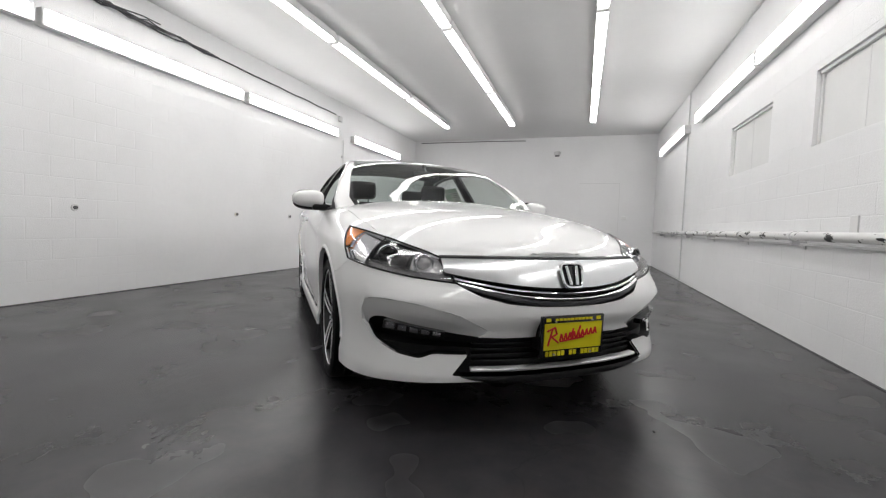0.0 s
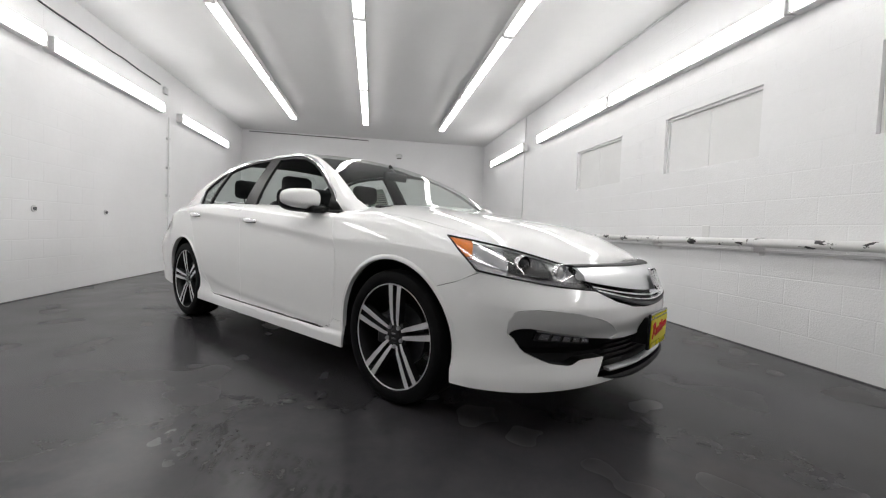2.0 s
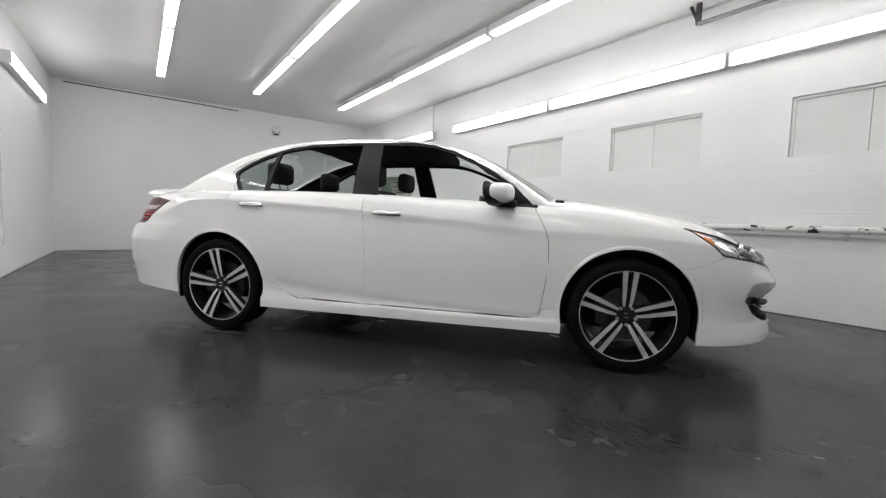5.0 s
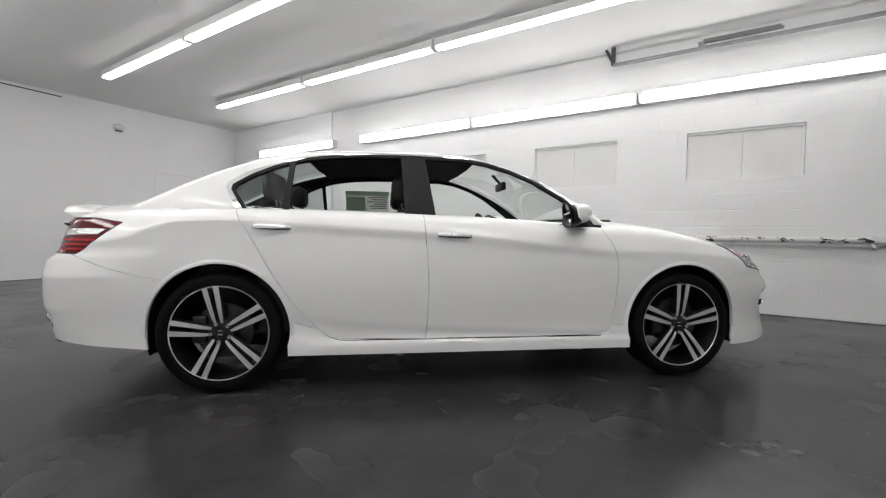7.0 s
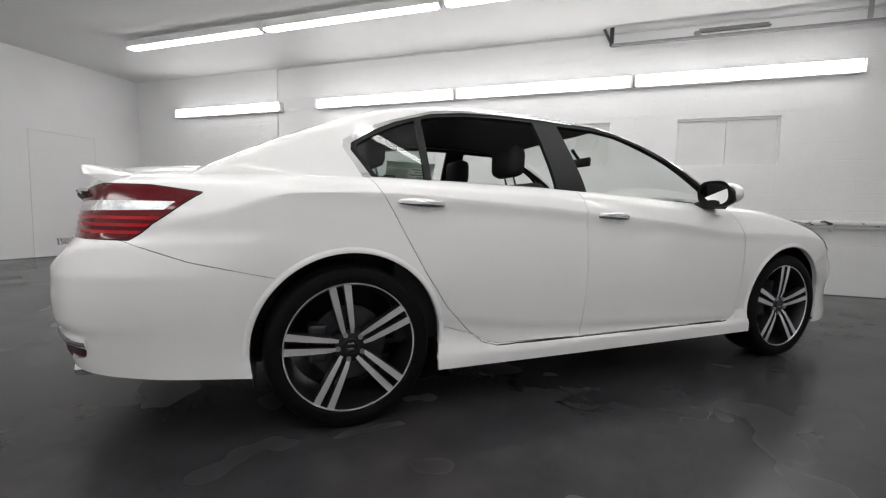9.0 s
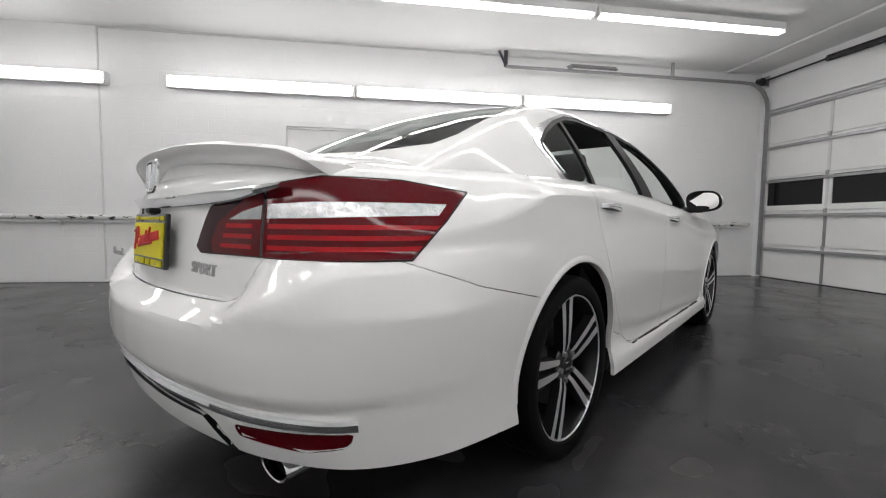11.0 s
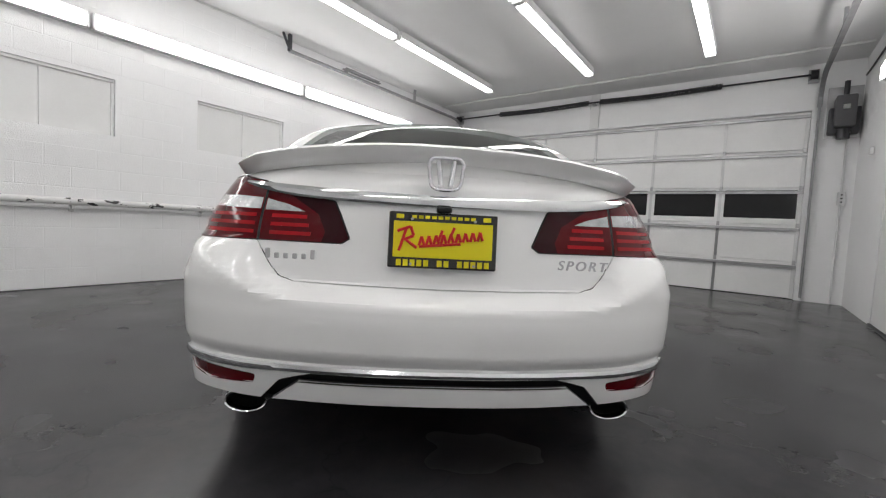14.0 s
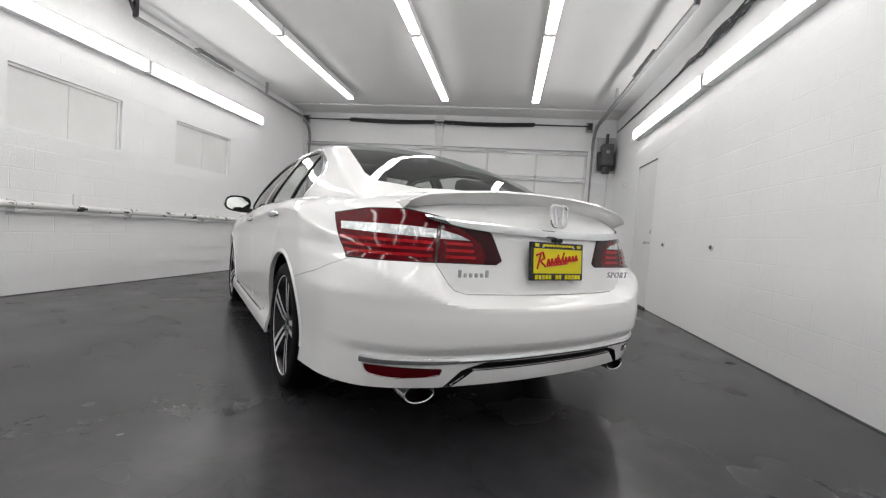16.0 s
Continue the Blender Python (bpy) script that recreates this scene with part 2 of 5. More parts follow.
def box(bm, x0, x1, y0, y1, z0, z1, bevel=0.0, mat=0):
    made = bmesh.ops.create_cube(bm, size=1, matrix=Matrix.Translation(((x0 + x1) / 2, (y0 + y1) / 2, (z0 + z1) / 2)) @ Matrix.Diagonal((abs(x1 - x0), abs(y1 - y0), abs(z1 - z0), 1)))
    faces = {f for v in made["verts"] for f in v.link_faces}
    for f in faces:
        f.material_index = mat
    if bevel:
        edges = list({e for v in made["verts"] for e in v.link_edges})
        bmesh.ops.bevel(bm, geom=edges, offset=bevel, segments=2, affect="EDGES", profile=0.5)
    return bm


def boxes(*args, bevel=0.0):
    bm = bmesh.new()
    for a in args:
        box(bm, *a, bevel=bevel)
    return bm


def rod(bm, a, b, r, n=10, r2=None, caps=True):
    a, b = Vector(a), Vector(b)
    m = Matrix.Translation((a + b) / 2) @ (b - a).to_track_quat("Z", "Y").to_matrix().to_4x4()
    bmesh.ops.create_cone(bm, cap_ends=caps, segments=n, radius1=r, radius2=r if r2 is None else r2, depth=(b - a).length, matrix=m)
    return bm


def sweep(bm, points, r, n=8):
    for a, b in zip(points, points[1:]):
        rod(bm, a, b, r, n)
        bmesh.ops.create_uvsphere(bm, u_segments=n, v_segments=6, radius=r, matrix=Matrix.Translation(b))
    return bm


def lathe(bm, profile, n=48, axis="x", mat=0):
    """Turns (radius, along) pairs about an axis."""
    rings = []
    for r, a in profile:
        ring = []
        for k in range(n):
            t = 2 * math.pi * k / n
            ring.append(bm.verts.new((a, r * math.cos(t), r * math.sin(t)) if axis == "x" else (r * math.cos(t), a, r * math.sin(t))))
        rings.append(ring)
    for p, q in zip(rings, rings[1:]):
        for k in range(n):
            f = bm.faces.new((p[k], p[(k + 1) % n], q[(k + 1) % n], q[k]))
            f.material_index = mat
    return bm


def thing(name, label, category, group="", m=None):
    ob = new(name)
    ob.empty_display_size = 0.1
    if m:
        ob.matrix_basis = m
    return tagged(ob, label, category, group)


# ---- the room ----
RX, LX, FY, GY, CZ = 2.83, -3.79, 8.27, -5.10, 3.36
T = 0.2


def structure(name, bm, mat, label, category):
    return tagged(part(name, bm, mat), label, category, kind="structure")


floor = structure("floor", boxes((LX - T, RX + T, GY - T, FY + T, -0.15, 0)), FLOOR, "dark grey sealed concrete floor with scuffs and damp marks", "floor")
ceiling = structure("ceiling", boxes((LX - T, RX + T, GY - T, FY + T, CZ, CZ + 0.15)), CEIL, "flat ceiling painted pale grey white", "ceiling")
far_wall = structure("wall_north", boxes((LX - T, RX + T, FY, FY + T, 0, CZ)), WALL, "smooth white painted end wall", "wall")

WINDOWS = [(1.34, 2.52), (-0.64, 0.52), (-2.60, -1.46)]
WZ0, WZ1, WDEEP = 1.59, 2.18, 0.075
bm = bmesh.new()
box(bm, RX + WDEEP, RX + T, GY - T, FY, 0, CZ)
ys = [GY - T] + [v for w in sorted(WINDOWS) for v in w] + [FY]
for i, (a, b) in enumerate(zip(ys, ys[1:])):
    if i % 2 == 0:
        box(bm, RX, RX + WDEEP, a, b, 0, CZ)
    else:
        box(bm, RX, RX + WDEEP, a, b, 0, WZ0)
        box(bm, RX, RX + WDEEP, a, b, WZ1, CZ)
right_wall = structure("wall_east", bm, WALL, "white painted concrete block wall with blanked windows", "wall")
DL0, DL1, DLZ = -3.35, -2.53, 2.13
bm = bmesh.new()
box(bm, LX - T, LX - 0.03, GY - T, FY, 0, CZ)
box(bm, LX - 0.03, LX, GY - T, DL0, 0, CZ)
box(bm, LX - 0.03, LX, DL1, FY, 0, CZ)
box(bm, LX - 0.03, LX, DL0, DL1, DLZ, CZ)
left_wall = structure("wall_west", bm, WALL, "white painted concrete block wall", "wall")
GD0, GD1, GDZ = -3.27, 2.75, 2.72
bm = bmesh.new()
box(bm, LX, GD0, GY - T, GY + 0.06, 0, CZ)
box(bm, GD1, RX, GY - T, GY + 0.06, 0, CZ)
box(bm, GD0, GD1, GY - T, GY + 0.06, GDZ, CZ)
box(bm, GD0, GD1, GY - T, GY - 0.08, 0, GDZ)
garage_wall = structure("wall_south", bm, WALL, "white painted wall round the overhead door", "wall")

# blanked windows
for i, (a, b) in enumerate(WINDOWS):
    w = tagged(thing(f"window_{i + 1}", "recessed window blanked with a white painted board", "window"), kind="structure")
    mid = (a + b) / 2
    bm = boxes((RX + 0.045, RX + 0.072, a, mid - 0.0015, WZ0, WZ1), bevel=0.003)
    part("panel", bm, TRIM, w)
    part("panel", boxes((RX + 0.045, RX + 0.072, mid + 0.0015, b, WZ0, WZ1), bevel=0.003), TRIM, w)
    part("head_trim", boxes((RX + 0.02, RX + 0.045, a + 0.005, b - 0.005, WZ1 - 0.03, WZ1 - 0.002), bevel=0.003), TRIM, w)
    part("side_trim", boxes((RX + 0.03, RX + 0.045, b - 0.03, b - 0.003, WZ0, WZ1 - 0.032), bevel=0.003), TRIM, w)
    part("side_trim", boxes((RX + 0.03, RX + 0.045, a + 0.003, a + 0.03, WZ0, WZ1 - 0.032), bevel=0.003), TRIM, w)

# ---- lamps ----


def tube_fixture(kind):
    """An eight-foot strip lamp of two four-foot halves, hung below its pan, along y; the origin is at its middle top."""
    ob = thing("strip_lamp", "long white fluorescent strip lamp, switched on", "lamp", f"{kind} strip lamps")
    if kind == "ceiling":
        part("housing", boxes((-0.066, 0.066, -1.20, 1.20, -0.09, 0.0), bevel=0.006), HOUSING, ob)
        for s in (-1, 1):
            bm = bmesh.new()
            box(bm, -0.058, 0.058, min(s * 0.012, s * 1.17), max(s * 0.012, s * 1.17), -0.115, -0.088, bevel=0.012)
            part("tube_cover", bm, TUBE_C, ob, "glowing white cover", smooth=True)
        for s in (-1, 1):
            part("end_cap", boxes((-0.06, 0.06, s * 1.211 - 0.009, s * 1.211 + 0.009, -0.12, -0.002), bevel=0.004), HOUSING, ob)
    else:
        part("housing", boxes((-0.088, 0.0, -1.20, 1.20, -0.080, 0.080), bevel=0.006), HOUSING, ob)
        for s in (-1, 1):
            bm = bmesh.new()
            box(bm, -0.115, -0.085, min(s * 0.012, s * 1.17), max(s * 0.012, s * 1.17), -0.070, 0.070, bevel=0.014)
            part("tube_cover", bm, TUBE_W, ob, "glowing white cover", smooth=True)
        for s in (-1, 1):
            part("end_cap", boxes((-0.11, -0.002, s * 1.211 - 0.009, s * 1.211 + 0.009, -0.075, 0.075), bevel=0.004), HOUSING, ob)
    return ob


first = tube_fixture("ceiling")
n = 0
for x in (-2.10, -0.53, 1.225):
    for k in range(4):
        m = pose(x, 4.98 - 2.475 * k, CZ - 0.035)
        if n == 0:
            first.matrix_basis = m
        else:
            copy_thing(first, m)
        n += 1
first = tube_fixture("wall")
LZ = 2.682
rows = [(RX, 0, y) for y in (-2.12, 0.337, 2.795)] + [(RX, 0, 5.95)] + [(LX, 180, y) for y in (-2.30, 0.18, 2.70)] + [(LX, 180, 5.75)]
for i, (x, turn, y) in enumerate(rows):
    m = pose(x, y, LZ, 0, 0, turn)
    if i == 0:
        first.matrix_basis = m
    else:
        copy_thing(first, m)

# ---- the car ----
CAR = pose(-0.414, 0.037, 0, 0, 0, 40.2)
car = thing("car", "white four-door sedan with black and silver alloy wheels", "car", m=CAR)


def curve(table, x):
    """Smooth interpolation through (x, value) rows."""
    if x <= table[0][0]:
        return table[0][1]
    if x >= table[-1][0]:
        return table[-1][1]
    for i in range(len(table) - 1):
        if table[i][0] <= x <= table[i + 1][0]:
            break
    x0, y0 = table[i]
    x1, y1 = table[i + 1]
    h = x1 - x0
    d = (y1 - y0) / h

    def slope(j):
        if j <= 0 or j >= len(table) - 1:
            return d
        a = (table[j][1] - table[j - 1][1]) / (table[j][0] - table[j - 1][0])
        b = (table[j + 1][1] - table[j][1]) / (table[j + 1][0] - table[j][0])
        return 0.0 if a * b <= 0 else 2 * a * b / (a + b)

    m0, m1, t = slope(i), slope(i + 1), (x - x0) / h
    return y0 * (1 + 2 * t) * (1 - t) ** 2 + m0 * h * t * (1 - t) ** 2 + y1 * t * t * (3 - 2 * t) + m1 * h * t * t * (t - 1)


# plan outline at bumper height: half width, length along
PLAN = [(0, -2.36), (0.25, -2.345), (0.50, -2.285), (0.68, -2.195), (0.80, -2.07), (0.868, -1.90), (0.892, -1.74), (0.908, -1.5), (0.915, -1.1), (0.918, -0.4), (0.918, 0.3), (0.915, 1.0), (0.908, 1.5), (0.893, 1.9), (0.866, 2.14), (0.778, 2.323), (0.60, 2.436), (0.40, 2.487), (0.20, 2.513), (0, 2.52)]
WIDTH = [(0.17, 0.898), (0.21, 0.906), (0.26, 0.905), (0.30, 0.901), (0.36, 0.899), (0.45, 0.903), (0.6, 0.912), (0.75, 0.917), (1.1, 0.917)]
FRONT = [(0.18, 2.330), (0.22, 2.346), (0.25, 2.350), (0.29, 2.343), (0.35, 2.328), (0.43, 2.335), (0.50, 2.365), (0.58, 2.36), (0.63, 2.345), (0.70, 2.31), (0.74, 2.265), (0.80, 2.18), (0.9, 1.95)]
REAR = [(0.25, 2.43), (0.30, 2.472), (0.36, 2.490), (0.405, 2.497), (0.425, 2.497), (0.464, 2.524), (0.55, 2.528), (0.605, 2.524), (1.03, 2.524)]
BOTTOM = [(-2.4, 0.246), (-2.2, 0.224), (-1.8, 0.197), (-1.0, 0.205), (1.0, 0.205), (1.75, 0.246), (2.05, 0.270), (2.3, 0.292), (2.55, 0.31)]
SHOULDER = [(-2.4, 0.735), (-2.2, 0.752), (-2.0, 0.815), (-1.8, 0.866), (-1.5, 0.912), (-1.2, 0.940), (-0.86, 0.950), (-0.26, 0.982), (0.28, 1.008), (0.75, 1.018), (1.3, 1.022), (1.9, 1.015), (2.2, 1.0), (2.5, 0.985)]
CROWN = [(-2.27, 0.742), (-2.19, 0.785), (-2.05, 0.838), (-1.92, 0.886), (-1.78, 0.922), (-1.55, 0.960), (-1.27, 0.998), (-0.97, 1.033), (-0.9, 1.035), (1.6, 1.08), (1.9, 1.085), (2.2, 1.070), (2.4, 1.045)]
# character line along the flank, crease low on the doors, crease over the rear bumper
WAIST = [(-2.4, 0.62), (-2.1, 0.70), (-1.8, 0.765), (-1.4, 0.79), (-0.89, 0.803), (-0.59, 0.830), (-0.24, 0.864), (0.27, 0.902), (0.87, 0.938), (1.29, 0.955), (1.63, 0.945), (1.94, 0.86), (2.2, 0.81), (2.52, 0.79)]
SILL = [(-2.4, 0.31), (-0.86, 0.309), (-0.25, 0.334), (0.23, 0.354), (0.62, 0.381), (0.87, 0.42), (1.5, 0.46), (2.52, 0.465)]
SHELF = [(0.0, 0.605), (0.40, 0.608), (0.50, 0.622), (0.60, 0.655), (0.70, 0.690), (0.78, 0.73), (0.92, 0.76)]
SHELF_TOP = [(0.0, 0.650), (0.44, 0.652), (0.50, 0.672), (0.56, 0.735), (0.62, 0.78), (0.92, 0.80)]


def resample(pts, n):
    fine = []
    for i in range(len(pts) - 1):
        p0, p1, p2, p3 = (Vector(pts[max(0, min(len(pts) - 1, i + k))]) for k in (-1, 0, 1, 2))
        for k in range(12):
            t = k / 12
            fine.append(0.5 * (2 * p1 + (p2 - p0) * t + (2 * p0 - 5 * p1 + 4 * p2 - p3) * t * t + (3 * p1 - p0 - 3 * p2 + p3) * t ** 3))
    fine.append(Vector(pts[-1]))
    length = [0.0]
    for a, b in zip(fine, fine[1:]):
        length.append(length[-1] + (b - a).length)
    out, j = [], 0
    for k in range(n):
        want = length[-1] * k / (n - 1)
        while j < len(fine) - 2 and length[j + 1] < want:
            j += 1
        t = (want - length[j]) / max(1e-9, length[j + 1] - length[j])
        out.append(fine[j].lerp(fine[j + 1], min(1, t)))
    return out


def rear_end(a, z):
    """How far back the tail reaches: a bumper face, a sloping shelf over it, then the lid."""
    low, top = curve(SHELF, a), curve(SHELF_TOP, a)
    t = max(0.0, min(1.0, (z - low) / (top - low)))
    lid = 2.444 - 0.10 * max(0.0, z - top)
    return curve(REAR, z) * (1 - t) + lid * t


def body_point(a, b, z, zs):
    roll = 0.030 * max(0.0, 1 - (zs - z) / 0.045) ** 2
    flare = 0.012 * (math.exp(-((b - 1.388) / 0.40) ** 2) + math.exp(-((b + 1.388) / 0.40) ** 2)) * math.exp(-((z - 0.60) / 0.17) ** 2)
    waist, sill = curve(WAIST, b), curve(SILL, b)
    w = curve(WIDTH, z)
    if z > waist:
        w -= (0.058 + 0.065 * max(0.0, min(1.0, (b - 1.3) / 0.6))) * ((z - waist) / max(0.03, zs - waist)) ** 1.25
    else:
        # hollow under the character line
        d = waist - z
        w -= 0.010 * min(1.0, d / 0.05) * max(0.0, 1 - d / 0.34) * math.exp(-((b - 0.15) / 1.35) ** 6)
    if z < sill:
        w -= 0.009 * min(1.0, (sill - z) / 0.03) * max(0.0, min(1.0, (z - 0.268) / 0.018)) * math.exp(-(b / 1.1) ** 8)
    # the tail narrows over the bumper, towards the lamps
    w -= 0.052 * max(0.0, min(1.0, (z - 0.64) / 0.13)) * max(0.0, min(1.0, (b - 1.75) / 0.35))
    w = (w - roll) / 0.918 + flare
    # the nose draws back beside the grille, over the bumper
    swept = 0.050 * max(0.0, min(1.0, (z - 0.56) / 0.09)) * max(0.0, min(1.0, (a - 0.15) / 0.35))
    end = (curve(FRONT, z) - roll - swept) / 2.36 if b < 0 else (rear_end(a, z) - roll) / 2.52
    k = min(1.0, -b / 2.2) ** 3 if b < 0 else min(1.0, b / 1.9) ** 2
    return -a * w, b * (1 - k + k * end)


def half_body():
    bm = bmesh.new()
    plan = resample(PLAN, 180)
    steps, rows_top = (9, 27, 14), 16
    rows_side = sum(steps)
    grid = []
    for a, b in plan:
        zs, zb = curve(SHOULDER, b), curve(BOTTOM, b)
        col = []
        waist = min(zs - 0.03, curve(WAIST, b))
        levels = [zb, min(curve(SILL, b), waist - 0.1), waist, zs]
        heights = [p + (q - p) * i / m for p, q, m in zip(levels, levels[1:], steps) for i in range(m)] + [zs]
        for z in heights:
            x, y = body_point(a, b, z, zs)
            col.append(bm.verts.new((min(0, x), y, z)))
        xs, y0, zt = col[-1].co
        for i in range(1, rows_top + 1):
            t = i / rows_top
            crown = max(curve(CROWN, y0), zt)
            f = 1 - (1 - t) ** 3.0
            col.append(bm.verts.new((xs * (1 - t), y0, zt + (crown - zt) * f)))
        grid.append(col)
    for p, q in zip(grid, grid[1:]):
        for i in range(rows_side + rows_top):
            bm.faces.new((p[i], p[i + 1], q[i + 1], q[i]))
    bmesh.ops.remove_doubles(bm, verts=bm.verts, dist=1e-4)
    for f in [f for f in bm.faces if f.calc_area() < 1e-9]:
        bm.faces.remove(f)
    return bm


def inside(poly, x, y):
    hit = False
    for (x0, y0), (x1, y1) in zip(poly, poly[1:] + poly[:1]):
        if (y0 > y) != (y1 > y) and x < (x1 - x0) * (y - y0) / (y1 - y0) + x0:
            hit = not hit
    return hit


def cut(bm, poly, way, where=None, take=True):
    """Cuts the outline of points in space, seen along way, out of a surface; returns what lay inside as a new bmesh."""
    way = Vector(way).normalized()
    r = way.cross(Vector((0, 0, 1)))
    r = r.normalized() if r.length > 1e-6 else Vector((1, 0, 0))
    u = r.cross(way).normalized()
    flat = [(Vector(p).dot(r), Vector(p).dot(u)) for p in poly]
    pts3 = [Vector(p) for p in poly]
    for i in range(len(flat)):
        a, b = flat[i], flat[(i + 1) % len(flat)]
        lo = (min(a[0], b[0]) - 0.01, min(a[1], b[1]) - 0.01)
        hi = (max(a[0], b[0]) + 0.01, max(a[1], b[1]) + 0.01)
        if math.hypot(a[0] - b[0], a[1] - b[1]) < 1e-6:
            continue
        faces = []
        for f in bm.faces:
            if where and not where(f):
                continue
            fx = [v.co.dot(r) for v in f.verts]
            if max(fx) < lo[0] or min(fx) > hi[0]:
                continue
            fy = [v.co.dot(u) for v in f.verts]
            if max(fy) < lo[1] or min(fy) > hi[1]:
                continue
            faces.append(f)
        if not faces:
            continue
        geom = list({v for f in faces for v in f.verts}) + list({e for f in faces for e in f.edges}) + faces
        normal = r * (b[1] - a[1]) - u * (b[0] - a[0])
        bmesh.ops.bisect_plane(bm, geom=geom, dist=1e-5, plane_co=pts3[i], plane_no=normal)
    chosen = []
    for f in bm.faces:
        if where and not where(f):
            continue
        c = f.calc_center_median()
        if inside(flat, c.dot(r), c.dot(u)):
            chosen.append(f)
    piece = None
    if take:
        piece = bmesh.new()
        made = {}
        for f in chosen:
            for v in f.verts:
                if v not in made:
                    made[v] = piece.verts.new(v.co)
            try:
                piece.faces.new([made[v] for v in f.verts])
            except ValueError:
                pass
    bmesh.ops.delete(bm, geom=chosen, context="FACES")
    return piece


def edge_verts(bm):
    return [e for e in bm.edges if e.is_boundary and not (abs(e.verts[0].co.x) < 1e-4 and abs(e.verts[1].co.x) < 1e-4)]


def flange(bm, gap=0.0019, depth=0.014):
    """Opens a gap round the edge of a panel and turns its edge inwards."""
    bm.normal_update()
    bmesh.ops.recalc_face_normals(bm, faces=bm.faces)
    bm.normal_update()
    edges = edge_verts(bm)
    rim = {v for e in edges for v in e.verts}
    shift = {}
    for v in rim:
        d = sum((f.calc_center_median() - v.co for f in v.link_faces), Vector())
        if abs(v.co.x) < 1e-4:
            d.x = 0
        if d.length > 1e-9:
            shift[v] = d.normalized() * gap
    centre = sum((v.co for v in bm.verts), Vector()) / max(1, len(bm.verts))
    normals = {v: v.normal.copy() for v in rim}
    for v, d in shift.items():
        v.co += d
    made = {v: bm.verts.new(v.co - normals[v] * depth) for v in rim}
    for v, w in made.items():
        if abs(v.co.x) < 1e-4:
            w.co.x = 0
    for e in edges:
        a, b = e.verts
        try:
            bm.faces.new((a, b, made[b], made[a]))
        except ValueError:
            pass
    return bm


def orient(bm, centre=(0, 0.1, 0.55)):
    """Normals away from the car's middle."""
    bmesh.ops.recalc_face_normals(bm, faces=bm.faces)
    c = Vector(centre)
    s = sum((f.normal.dot(f.calc_center_median() - c) * f.calc_area() for f in bm.faces), 0.0)
    if s < 0:
        bmesh.ops.reverse_faces(bm, faces=bm.faces)
    return bm


def mirrored(bm, join):
    """The other half: joined to this one along the middle, or alone."""
    other = bm.copy()
    for v in other.verts:
        v.co.x = -v.co.x
    bmesh.ops.reverse_faces(other, faces=other.faces)
    if not join:
        return other
    me = bpy.data.meshes.new("half")
    other.to_mesh(me)
    other.free()
    bm.from_mesh(me)
    bpy.data.meshes.remove(me)
    bmesh.ops.remove_doubles(bm, verts=[v for v in bm.verts if abs(v.co.x) < 1e-4], dist=2e-4)
    return bm


def solid(name, bm, mat, parent, label="", smooth=32):
    """A part whose normals are kept as they are."""
    me = bpy.data.meshes.new(name)
    bm.to_mesh(me)
    bm.free()
    for m in (mat if isinstance(mat, (list, tuple)) else (mat,)):
        me.materials.append(m)
    me.polygons.foreach_set("use_smooth", [True] * len(me.polygons))
    me.set_sharp_from_angle(angle=radians(smooth))
    ob = new(name, me)
    ob.parent = parent
    if label:
        ob["label"] = label
    return ob


def pair(name, bm, mat, parent, label="", smooth=32):
    """A part on the car's right side and its mirror image on the left."""
    other = mirrored(bm, False)
    parents = parent if isinstance(parent, (list, tuple)) else (parent, parent)
    return solid(name, bm, mat, parents[0], label, smooth), solid(name, other, mat, parents[1], label, smooth)


def sunk(piece, d, walls=True):
    """The piece moved by d, with walls back to its old edge."""
    edges = edge_verts(piece)
    if walls:
        old = {v: v.co.copy() for e in edges for v in e.verts}
        flatwall = [(old[e.verts[0]], old[e.verts[1]], e.verts[0], e.verts[1]) for e in edges]
    for v in piece.verts:
        v.co += Vector(d)
    if walls:
        top = {v: piece.verts.new(c) for v, c in old.items()}
        for _, _, a, b in flatwall:
            try:
                piece.faces.new((top[a], top[b], b, a))
            except ValueError:
                pass
    return piece


def ring(cy, cz, r, n=40):
    return [(-0.9, cy + r * math.cos(2 * math.pi * k / n), cz + r * math.sin(2 * math.pi * k / n)) for k in range(n)]


def round_poly(pts, r, n=4):
    """A closed outline with rounded corners."""
    out = []
    P = [Vector(p) for p in pts]
    for i, p in enumerate(P):
        a, b = P[i - 1] - p, P[(i + 1) % len(P)] - p
        k = min(r, a.length * 0.45, b.length * 0.45)
        s, e = p + a.normalized() * k, p + b.normalized() * k
        for j in range(n + 1):
            t = j / n
            out.append(tuple((1 - t) ** 2 * s + 2 * t * (1 - t) * p + t * t * e))
    return out


shell = orient(half_body())
SKIN = BVHTree.FromBMesh(shell)


def on_skin(p, way):
    hit = SKIN.ray_cast(Vector(p) - Vector(way) * 1.5, Vector(way))
    return hit[0] if hit[0] else Vector(p)


side = lambda f: f.calc_center_median().x < -0.55
top_open = [f for f in shell.faces if f.normal.z > 0.6 and -0.90 < f.calc_center_median().y < 1.62 and f.calc_center_median().x > -0.79]
bmesh.ops.delete(shell, geom=top_open, context="FACES")

# wheel arches
for cy in (-1.388, 1.388):
    bm = cut(shell, ring(cy, 0.345, 0.375), (1, 0, 0), side)
    bm.free()
    bm = cut(shell, [(-0.9, cy - 0.36, 0.36), (-0.9, cy + 0.36, 0.36), (-0.9, cy + 0.372, 0.1), (-0.9, cy - 0.372, 0.1)], (1, 0, 0), side)
    bm.free()

